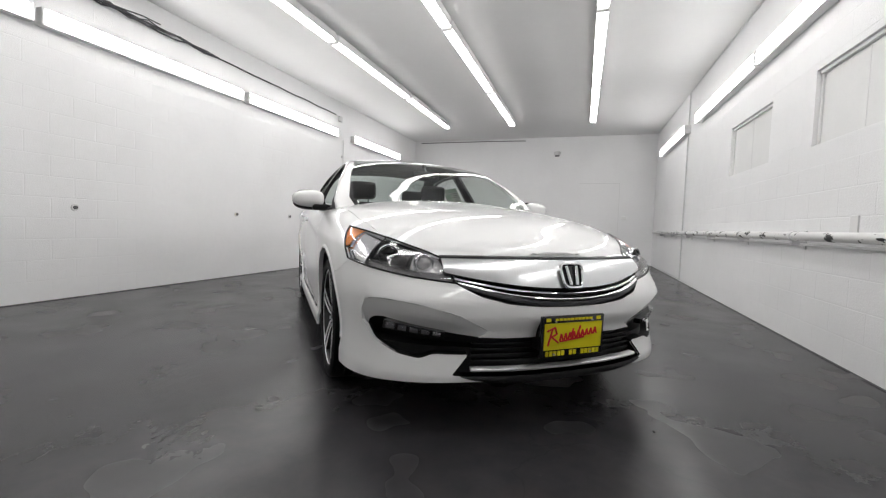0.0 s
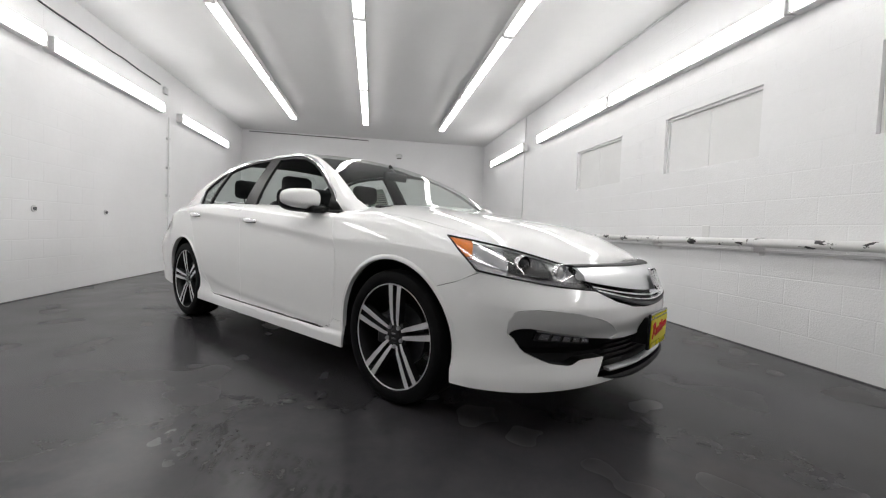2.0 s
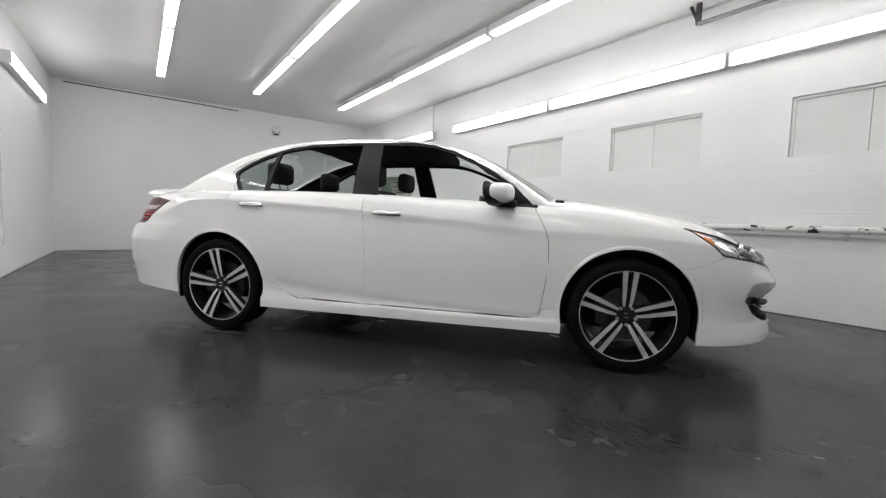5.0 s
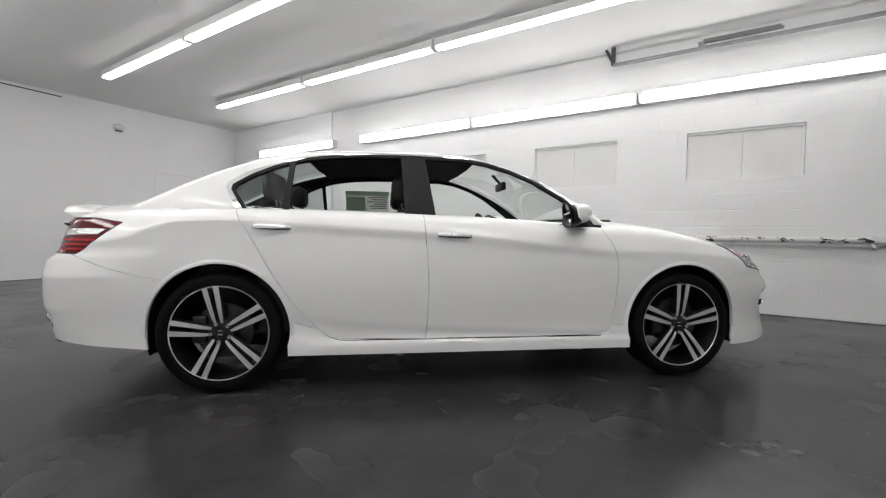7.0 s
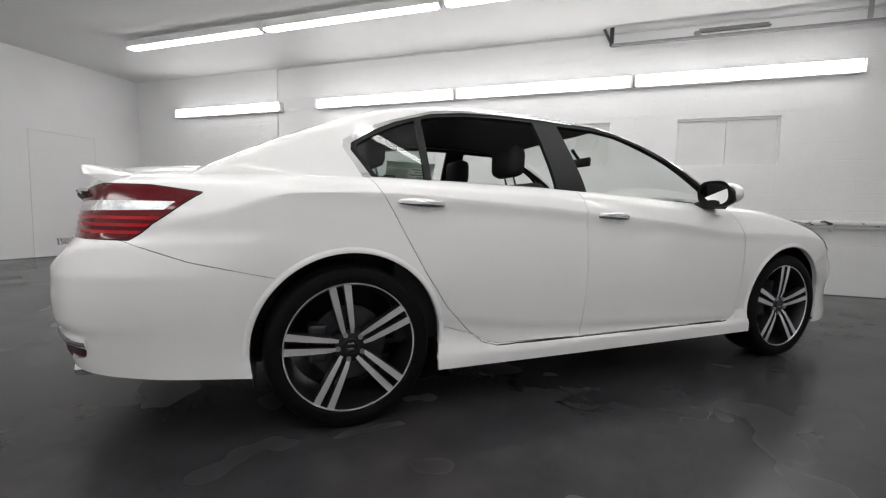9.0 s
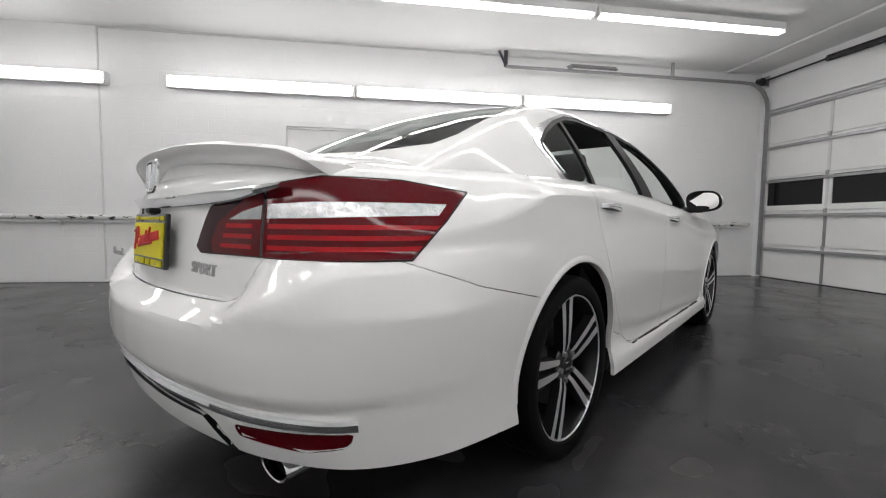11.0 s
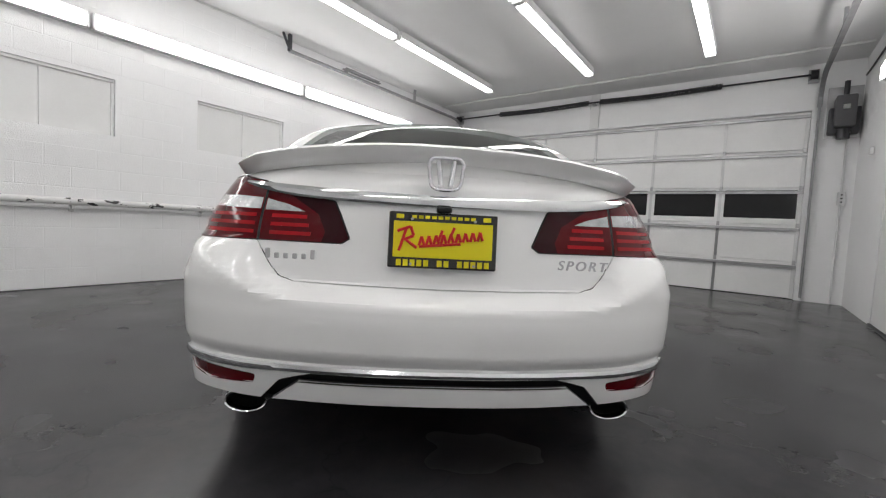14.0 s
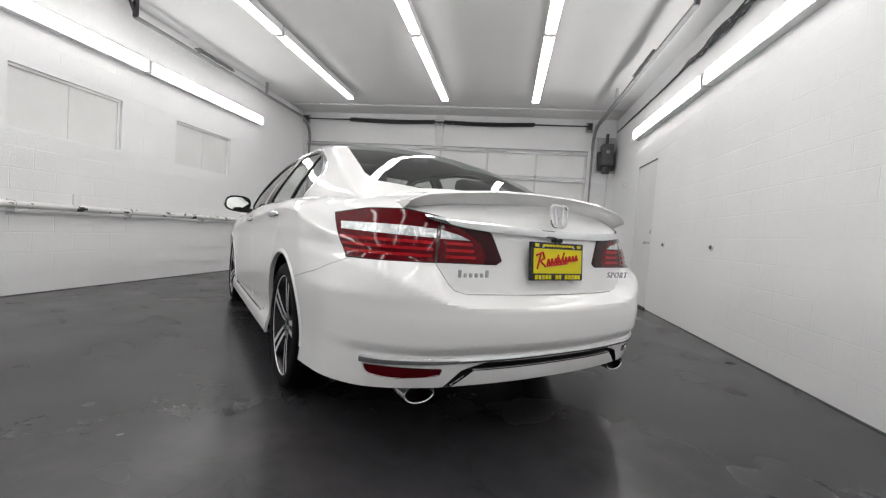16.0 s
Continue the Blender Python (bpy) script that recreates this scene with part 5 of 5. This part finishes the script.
for a in (0.2, math.pi - 0.2, -math.pi / 2):
    rod(bm, (0, 0, 0.01), (0.18 * math.cos(a), 0.18 * math.sin(a), 0), 0.014, 6)
box(bm, -0.07, 0.07, -0.06, 0.05, -0.02, 0.03, bevel=0.02)
part("steering_wheel", bm, CABIN, car, "black steering wheel", smooth=50, at=pose(0.37, -0.40, 0.90, 66, 0, 0))
bm = boxes((-0.115, 0.115, -0.445, -0.415, 1.245, 1.31), bevel=0.012)
rod(bm, (0, -0.43, 1.30), (0, -0.36, 1.37), 0.012)
part("rear_view_mirror", bm, BLACKPL, car, "black inside mirror", smooth=50)
st = new("window_sticker")
st.parent = rear_doors[1]
st["label"] = "paper price sheet on the door glass"
STICK = pose(0.722, 0.66, 1.165, 0, -27, 0)
part("sheet", boxes((-0.001, 0.001, -0.20, 0.20, -0.09, 0.13)), PAPER, st, at=STICK)
part("band", boxes((-0.003, 0.0, -0.20, 0.20, 0.085, 0.13), (-0.003, 0.0, 0.02, 0.19, -0.08, 0.07)), PAPERGREEN, st, at=STICK)
part("print_lines", boxes(*[(-0.003, 0.0, -0.18, -0.18 + w, 0.065 - 0.022 * k, 0.073 - 0.022 * k) for k, w in enumerate((0.17, 0.14, 0.18, 0.12, 0.16, 0.15))]), GREYTEXT, st, at=STICK)
# wipers
for x0, x1 in ((-0.55, 0.0), (0.05, 0.50)):
    bm = bmesh.new()
    rod(bm, (x0, -0.93, 1.0), (x1, -1.0, 1.008), 0.007, 6)
    part("wiper", bm, BLACKPL, car)

# ---- overhead door ----
gd = thing("overhead_door", "white sectional overhead door with a row of dark windows", "garage door")
tagged(gd, kind="structure")
NCOL, DZ = 6, 0.545
PITCH = (GD1 - GD0) / NCOL
DY = GY
panel_mesh = None
for r in range(5):
    z0, z1 = 0.005 + DZ * r, DZ * (r + 1) - 0.005
    for c in range(NCOL):
        x0, x1 = GD0 + PITCH * c, GD0 + PITCH * (c + 1)
        if r != 2:
            part("panel", boxes((x0 + 0.002, x1 - 0.002, DY - 0.05, DY - 0.02, z0, z1), bevel=0.003), DOORW, gd)
        else:
            fr = part("window_panel", boxes((x0 + 0.002, x0 + 0.06, DY - 0.05, DY - 0.015, z0, z1), (x1 - 0.06, x1 - 0.002, DY - 0.05, DY - 0.015, z0, z1), (x0 + 0.06, x1 - 0.06, DY - 0.05, DY - 0.015, z0, z0 + 0.085), (x0 + 0.06, x1 - 0.06, DY - 0.05, DY - 0.015, z1 - 0.03, z1)), DOORW, gd)
            part("pane", boxes((x0 + 0.058, x1 - 0.058, DY - 0.04, DY - 0.033, z0 + 0.083, z1 - 0.028)), BLACKGLASS, fr, "dark window pane")
    # stiffening strut and stiles
    part("strut", boxes((GD0, GD1, DY - 0.02, DY + 0.028, z1 - 0.050, z1 - 0.043), (GD0, GD1, DY + 0.022, DY + 0.028, z1 - 0.083, z1 - 0.043), (GD0, GD1, DY - 0.02, DY + 0.022, z1 - 0.083, z1 - 0.077), bevel=0.001), GALV, gd, "galvanised stiffening strut")
    for c in range(NCOL + 1):
        x = GD0 + PITCH * c
        x = min(max(x, GD0 + 0.03), GD1 - 0.03)
        part("stile", boxes((x - 0.020, x + 0.020, DY - 0.019, DY - 0.008, z0 + 0.003, z1 - 0.08), bevel=0.002), TRACKSTEEL if 0 < c < NCOL and r < 2 else CONDUIT, gd)
        if r < 4:
            hinge = boxes((x - 0.02, x + 0.02, DY - 0.008, DY + 0.012, z1 - 0.035, z1 + 0.03), bevel=0.003)
            part("hinge", hinge, GALV, gd)
part("bottom_seal", boxes((GD0, GD1, DY - 0.05, DY - 0.015, 0.0, 0.012)), RUBBER, gd)

# tracks beside the door and under the ceiling
def track(x, y_end, side_x):
    t = thing("door_track", "galvanised overhead door track on hangers", "door track", "overhead door tracks")
    bm = bmesh.new()
    arc = [(x, DY + 0.10, 0.05), (x, DY + 0.10, 2.75)] + [(x, DY + 0.10 + 0.38 * (1 - math.cos(a)), 2.75 + 0.38 * math.sin(a)) for a in (0.35, 0.7, 1.05, 1.4)] + [(x, DY + 0.60, 3.135), (x, y_end, 3.135)]
    for a, b in zip(arc, arc[1:]):
        d = (Vector(b) - Vector(a)).normalized()
        m = Matrix.Translation((Vector(a) + Vector(b)) / 2) @ d.to_track_quat("Z", "X").to_matrix().to_4x4()
        bmesh.ops.create_cube(bm, size=1, matrix=m @ Matrix.Diagonal((0.03, 0.055, (Vector(b) - Vector(a)).length + 0.01, 1)))
    part("rail", bm, TRACKSTEEL, t, smooth=30)
    part("hanger", boxes((x - 0.02, x + 0.02, y_end - 0.02, y_end + 0.03, 3.13, CZ), bevel=0.004), DARKSTEEL, t)
    bm = bmesh.new()
    rod(bm, (x, y_end, 3.14), (x + side_x * 0.02, y_end + 0.10, CZ - 0.002), 0.018, 8)
    part("brace", bm, DARKSTEEL, t)
    part("stop_bracket", boxes((x - 0.03, x + 0.03, -2.35, -1.55, 3.19, 3.205), (x - 0.03, x - 0.015, -1.62, -1.55, 3.14, 3.20), (x - 0.012, x + 0.012, -2.33, -1.60, 3.215, 3.235), bevel=0.003), TRACKSTEEL, t)
    part("hanger", boxes((x - 0.018, x + 0.018, -3.3, -3.26, 3.16, CZ), bevel=0.004), GALV, t)


track(2.66, -0.60, 1)
track(-3.34, -0.45, -1)

# torsion spring
sp = thing("torsion_spring", "black torsion springs on a steel shaft over the door", "garage door spring")
SY, SZ = DY + 0.16, 3.19
bm = bmesh.new()
rod(bm, (GD0 - 0.02, SY, SZ), (GD1 + 0.05, SY, SZ), 0.014, 10)
part("shaft", bm, DARKSTEEL, sp)
for x0, x1 in ((-2.17, -0.32), (-0.12, 1.72)):
    bm = bmesh.new()
    turns = 104
    pts = []
    for k in range(turns * 8 + 1):
        a = 2 * math.pi * k / 8
        sag = -0.02 * math.sin(math.pi * k / (turns * 8))
        pts.append(Vector((x0 + (x1 - x0) * k / (turns * 8), SY + 0.040 * math.cos(a), SZ + sag + 0.040 * math.sin(a))))
    rows_v = []
    for k, p in enumerate(pts):
        a = 2 * math.pi * k / 8
        out = Vector((0, math.cos(a), math.sin(a)))
        rows_v.append([bm.verts.new(p + out * 0.007), bm.verts.new(p + Vector((0.0075, 0, 0))), bm.verts.new(p - out * 0.007), bm.verts.new(p - Vector((0.0075, 0, 0)))])
    for p, q in zip(rows_v, rows_v[1:]):
        for i in range(4):
            bm.faces.new((p[i], p[(i + 1) % 4], q[(i + 1) % 4], q[i]))
    part("spring", bm, DARKSTEEL, sp, "black coiled spring")
part("centre_bracket", boxes((-0.31, -0.13, SY - 0.10, SY - 0.085, SZ - 0.10, SZ + 0.08), (-0.25, -0.19, SY - 0.085, SY + 0.03, SZ - 0.05, SZ - 0.02), bevel=0.004), GALV, sp)
part("spring_pad", boxes((-0.30, -0.14, GY + 0.06, GY + 0.085, GDZ + 0.02, CZ - 0.01), bevel=0.004), TRIM, sp)
for x in (GD0 + 0.02, GD1 + 0.0):
    bm = bmesh.new()
    lathe(bm, [(0.02, -0.04), (0.065, -0.04), (0.06, -0.01), (0.06, 0.02), (0.068, 0.04), (0.02, 0.04)], 20)
    bmesh.ops.translate(bm, vec=(x, SY, SZ), verts=bm.verts)
    part("cable_drum", bm, DARKSTEEL, sp, smooth=40)
    part("end_bracket", boxes((x - 0.06, x + 0.06, GY + 0.061, SY + 0.04, SZ - 0.09, SZ - 0.075), (x - 0.06, x + 0.06, GY + 0.061, GY + 0.07, SZ - 0.09, SZ + 0.10), bevel=0.003), GALV, sp)

# door operator on its bracket, with conduit and switch
op = thing("door_operator", "dark grey wall-mounted door operator motor box", "door opener")
part("motor_box", boxes((-3.70, -3.49, GY + 0.09, GY + 0.34, 2.42, 2.83), bevel=0.02), GREYBOX, op, smooth=40)
part("gear_case", boxes((-3.76, -3.44, GY + 0.075, GY + 0.20, 2.34, 2.70), bevel=0.02), DARKSTEEL, op, smooth=40)
part("label_plate", boxes((-3.63, -3.56, GY + 0.34, GY + 0.343, 2.64, 2.70)), PAPER, op)
bm = bmesh.new()
rod(bm, (-3.60, GY + 0.16, 2.85), (-3.60, GY + 0.16, 3.05), 0.03, 12)
part("coupling", bm, DARKSTEEL, op, smooth=40)
bm = bmesh.new()
rod(bm, (-3.60, GY + 0.20, 2.27), (-3.60, GY + 0.20, 2.40), 0.07, 16)
part("brake_housing", bm, DARKSTEEL, op, smooth=40)
part("mount", boxes((-3.78, -3.42, GY + 0.061, GY + 0.078, 2.30, 3.0), bevel=0.003), GALV, op)


def conduit(name, pts, r, mat, label, category="conduit"):
    c = thing(name, label, category)
    bm = bmesh.new()
    sweep(bm, pts, r, 8)
    part("pipe", bm, mat, c, smooth=50)
    return c


conduit("conduit", [(-3.66, GY + 0.20, 2.36), (-3.66, GY + 0.085, 2.20), (-3.66, GY + 0.085, 0.02)], 0.013, CONDUIT, "white painted conduit down the wall from the operator")
sw = thing("switch_box", "small grey push-button box on the wall", "switch")
part("box", boxes((-3.70, -3.62, GY + 0.095, GY + 0.15, 1.38, 1.56), bevel=0.006), CONDUIT, sw)
for k in range(3):
    bm = bmesh.new()
    rod(bm, (-3.66, GY + 0.148, 1.42 + 0.05 * k), (-3.66, GY + 0.158, 1.42 + 0.05 * k), 0.012, 12)
    part("button", bm, GREYBOX, sw)
conduit("conduit", [(LX + 0.05, -4.35, CZ - 0.03), (RX - 0.05, -4.35, CZ - 0.03)], 0.02, CONDUIT, "white painted conduit across the ceiling")
conduit("conduit", [(RX - 0.012, 4.86, CZ - 0.03), (RX - 0.012, 4.86, 0.05)], 0.012, CONDUIT, "white painted conduit down the block wall")
conduit("conduit", [(RX - 0.012, GY + 0.1, CZ - 0.02), (RX - 0.012, 4.86, CZ - 0.02)], 0.010, CONDUIT, "white painted conduit under the ceiling")
conduit("conduit", [(LX + 0.03, 4.2, 2.60), (LX + 0.03, 4.2, 0.4)], 0.010, CONDUIT, "thin white conduit on the block wall")
for z in (2.24, 1.75, 1.28):
    cl = thing("conduit_clip", "small white clip holding a conduit", "clip", "conduit clips")
    part("clip", boxes((LX + 0.001, LX + 0.045, 4.165, 4.235, z - 0.02, z + 0.02), bevel=0.005), CONDUIT, cl)
conduit("cable", [(-3.6, FY - 0.012, CZ - 0.05), (-1.2, FY - 0.012, CZ - 0.06), (-0.5, FY - 0.012, CZ - 0.075)], 0.011, GREYBOX, "grey cable along the top of the wall", "cable")

# black cables and pipes along the left wall under the ceiling
ca = thing("cable_run", "black cables bundled along the wall top", "cable")
rng = random.Random(8)
for j in range(7):
    pts = []
    start, end = ((-4.9, 4.1), (-4.9, 2.2), (-2.6, 1.3), (-1.9, 0.9), (-1.7, 0.6), (-1.5, 1.1), (-2.2, 0.2))[j]
    k = start
    while k < end:
        loose = max(0.15, 1.0 - ((k + 0.4) / 1.6) ** 2)
        pts.append((LX + 0.018 + 0.012 * j * loose + 0.02 * rng.random() * loose, k, 3.075 - 0.012 * (k / 4) + rng.uniform(-0.045, 0.045) * loose))
        k += 0.21
    bm = bmesh.new()
    sweep(bm, pts, 0.010 if j < 2 else 0.008, 6)
    part("cable", bm, DARKSTEEL, ca, smooth=50)
jb = thing("junction_box", "small white junction box on the wall", "junction box")
part("box", boxes((LX + 0.001, LX + 0.05, 4.03, 4.13, 2.95, 3.06), bevel=0.006), CONDUIT, jb)

# ---- chipped pipe and rail on the right wall ----
def chipped_material():
    m = bpy.data.materials.new("chipped_white_paint")
    m.use_nodes = True
    nt = m.node_tree
    b = nt.nodes["Principled BSDF"]
    geo = nt.nodes.new("ShaderNodeNewGeometry")
    n = nt.nodes.new("ShaderNodeTexNoise")
    n.inputs["Scale"].default_value, n.inputs["Detail"].default_value, n.inputs["Roughness"].default_value = 11.0, 7, 0.6
    mp = nt.nodes.new("ShaderNodeMapping")
    mp.inputs["Scale"].default_value = (1, 0.55, 1.3)
    nt.links.new(geo.outputs["Position"], mp.inputs["Vector"])
    nt.links.new(mp.outputs["Vector"], n.inputs["Vector"])
    r = nt.nodes.new("ShaderNodeValToRGB")
    r.color_ramp.elements[0].position, r.color_ramp.elements[0].color = 0.565, (0.74, 0.74, 0.73, 1)
    r.color_ramp.elements[1].position, r.color_ramp.elements[1].color = 0.585, (0.02, 0.02, 0.02, 1)
    nt.links.new(n.outputs["Fac"], r.inputs["Fac"])
    nt.links.new(r.outputs["Color"], b.inputs["Base Color"])
    b.inputs["Roughness"].default_value = 0.5
    bp = nt.nodes.new("ShaderNodeBump")
    bp.inputs["Strength"].default_value, bp.inputs["Distance"].default_value = 0.5, 0.004
    bp.invert = True
    nt.links.new(r.outputs["Color"], bp.inputs["Height"])
    nt.links.new(bp.outputs["Normal"], b.inputs["Normal"])
    return m


CHIPPED = chipped_material()
pp = thing("wall_pipe", "white painted pipe with chipped black patches on brackets", "pipe")
bm = bmesh.new()
rod(bm, (RX - 0.09, GY + 0.25, 0.872), (RX - 0.09, 7.5, 0.872), 0.034, 20)
part("pipe", bm, CHIPPED, pp, smooth=50)
k = 0
for y in [-4.4 + 1.22 * j for j in range(10)]:
    part("bracket", boxes((RX - 0.10, RX + 0.0, y - 0.015, y + 0.015, 0.80, 0.842), (RX - 0.012, RX + 0.0, y - 0.02, y + 0.02, 0.77, 0.92), bevel=0.003), CONDUIT, pp)
    bm = bmesh.new()
    rod(bm, (RX - 0.09, y - 0.025, 0.872), (RX - 0.09, y + 0.025, 0.872), 0.039, 20)
    part("coupling", bm, CONDUIT, pp, smooth=50)
rl = thing("wall_rail", "thin painted steel rail under the wall pipe", "rail")
part("rail", boxes((RX - 0.045, RX - 0.012, GY + 0.25, 7.5, 0.797, 0.818), bevel=0.003), CONDUIT, rl)
ob = thing("outlet", "white outlet cover on the block wall", "outlet")
part("cover", boxes((RX - 0.012, RX - 0.001, -0.19, -0.10, 0.90, 1.02), bevel=0.004), TRIM, ob)

# ---- doors ----
dl = tagged(thing("door_1", "flush white door with a round knob", "door"), kind="structure")
leaf = part("leaf", boxes((LX - 0.028, LX - 0.006, DL0 + 0.004, DL1 - 0.004, 0.01, DLZ - 0.006), bevel=0.003), TRIM, dl)
bm = bmesh.new()
rod(bm, (LX - 0.006, DL1 - 0.07, 0.95), (LX + 0.045, DL1 - 0.07, 0.95), 0.012, 10)
bmesh.ops.create_uvsphere(bm, u_segments=16, v_segments=10, radius=0.026, matrix=Matrix.Translation((LX + 0.055, DL1 - 0.07, 0.95)))
part("knob", bm, GALV, leaf, smooth=50)
part("bolt_plate", boxes((LX - 0.006, LX - 0.002, DL1 - 0.09, DL1 - 0.05, 1.08, 1.14), bevel=0.001), GALV, leaf)
part("threshold", boxes((LX - 0.0, LX + 0.02, DL0, DL1, 0, 0.03), bevel=0.004), DARKSTEEL, dl)
part("head_stop", boxes((LX - 0.006, LX + 0.006, DL0, DL1, DLZ, DLZ + 0.012)), GREYBOX, dl)
D0, D1, DZ2 = 1.0, 1.98, 2.10
df = tagged(thing("door_2", "flush white door in the end wall", "door"), kind="structure")
leaf = part("leaf", boxes((D0, D1, FY - 0.012, FY - 0.001, 0.01, DZ2), bevel=0.002), WALL, df)
part("head_gap", boxes((D0 - 0.01, D1 + 0.01, FY - 0.009, FY - 0.002, DZ2 + 0.002, DZ2 + 0.012)), CONDUIT, df)
part("side_gap", boxes((D1 + 0.002, D1 + 0.010, FY - 0.009, FY - 0.002, 0.01, DZ2)), CONDUIT, df)
lv = thing("switch_plate", "small white switch plate beside the door", "switch")
part("plate", boxes((D1 + 0.09, D1 + 0.20, FY - 0.03, FY - 0.001, 1.16, 1.26), bevel=0.006), TRIM, lv)
sm = thing("smoke_alarm", "small round grey alarm on the end wall", "alarm")
bm = bmesh.new()
lathe(bm, [(0.0001, -0.05), (0.06, -0.05), (0.09, -0.03), (0.095, 0.0)], 24, "y")
bmesh.ops.transform(bm, matrix=Matrix.Translation((0.37, FY - 0.001, 2.93)) @ Matrix.Diagonal((1, 1, 0.6, 1)), verts=bm.verts)
part("cover", bm, CONDUIT, sm, smooth=50)
part("base_bar", boxes((0.31, 0.43, FY - 0.025, FY - 0.001, 2.84, 2.87), bevel=0.004), GREYBOX, sm)
th = thing("alarm_button", "small white round box on the wall", "switch")
part("cover", boxes((LX + 0.001, LX + 0.04, -4.13, -4.04, 1.92, 2.0), bevel=0.012), TRIM, th)

# plugs left in the block wall
for y, z in ((-0.74, 0.925), (1.36, 0.93), (2.555, 0.934), (-2.03, 0.93)):
    p = thing("wall_plug", "small grey metal plug in the painted wall", "wall plug", "wall plugs")
    bm = bmesh.new()
    rod(bm, (LX - 0.005, y, z), (LX + 0.012, y, z), 0.034, 20)
    part("flange", bm, CONDUIT, p, smooth=50)
    bm = bmesh.new()
    rod(bm, (LX + 0.010, y, z), (LX + 0.022, y, z), 0.019, 14)
    part("bolt", bm, GREYBOX, p, smooth=50)

# dirty base line along the walls
tr = structure("baseboard", boxes((RX - 0.006, RX + 0.001, GY, FY, 0, 0.008), (LX - 0.001, LX + 0.006, DL1 + 0.02, FY, 0, 0.008), (LX, RX, FY - 0.006, FY + 0.001, 0, 0.008)), GREYBOX, "dark dirty joint where walls meet the floor", "joint")

# ---- painted blocks ----
BW, BH, BJ = 0.406, 0.203, 0.003


def block_mesh(w):
    bm = bmesh.new()
    a, h, d = w / 2 - BJ / 2, BH / 2 - BJ / 2, 0.0011
    vs = [bm.verts.new(p) for p in ((0, -a, -h), (0, a, -h), (0, a, h), (0, -a, h))]
    ws = [bm.verts.new((-d, v.co.y - math.copysign(0.005, v.co.y), v.co.z - math.copysign(0.005, v.co.z))) for v in vs]
    bm.faces.new(ws)
    for i in range(4):
        bm.faces.new((vs[i], vs[(i + 1) % 4], ws[(i + 1) % 4], ws[i]))
    me = bpy.data.meshes.new("block")
    bm.to_mesh(me)
    bm.free()
    me.materials.append(WALL)
    return me


BLOCK = block_mesh(BW)


def lay_blocks(wall, x, facing, near, holes):
    """Blocks in running bond on a wall; those in the near stretch are parts, the rest one joined piece."""
    rest = bmesh.new()
    count = 0
    rows_n = int((CZ - 0.06) / BH)
    for r in range(rows_n):
        z = BH * (r + 0.5)
        y = GY + 0.1 + (BW / 2 if r % 2 else 0) + BW / 2
        while y + BW / 2 < FY - 0.02:
            blocked = any(a - BW / 2 < y < b + BW / 2 and c - BH / 2 < z < d + BH / 2 for a, b, c, d in holes)
            if not blocked:
                m = pose(x, y, z, 0, 0, 0 if facing < 0 else 180)
                if near[0] < y < near[1] and count < 290:
                    ob = new("block", BLOCK)
                    ob.parent = wall
                    ob.matrix_basis = m
                    count += 1
                else:
                    n0 = len(rest.verts)
                    rest.from_mesh(BLOCK)
                    rest.verts.ensure_lookup_table()
                    for v in rest.verts[n0:]:
                        v.co = m @ v.co
            y += BW
    o = part("blocks", rest, WALL, wall)
    tagged(o, "white painted concrete blocks", kind="stuff")


lay_blocks(right_wall, RX, -1, (-3.2, 4.2), [(a - 0.02, b + 0.02, WZ0 - 0.02, WZ1 + 0.02) for a, b in WINDOWS])
lay_blocks(left_wall, LX, 1, (-2.4, 5.0), [(DL0 - 0.05, DL1 + 0.05, 0, DLZ + 0.03)])
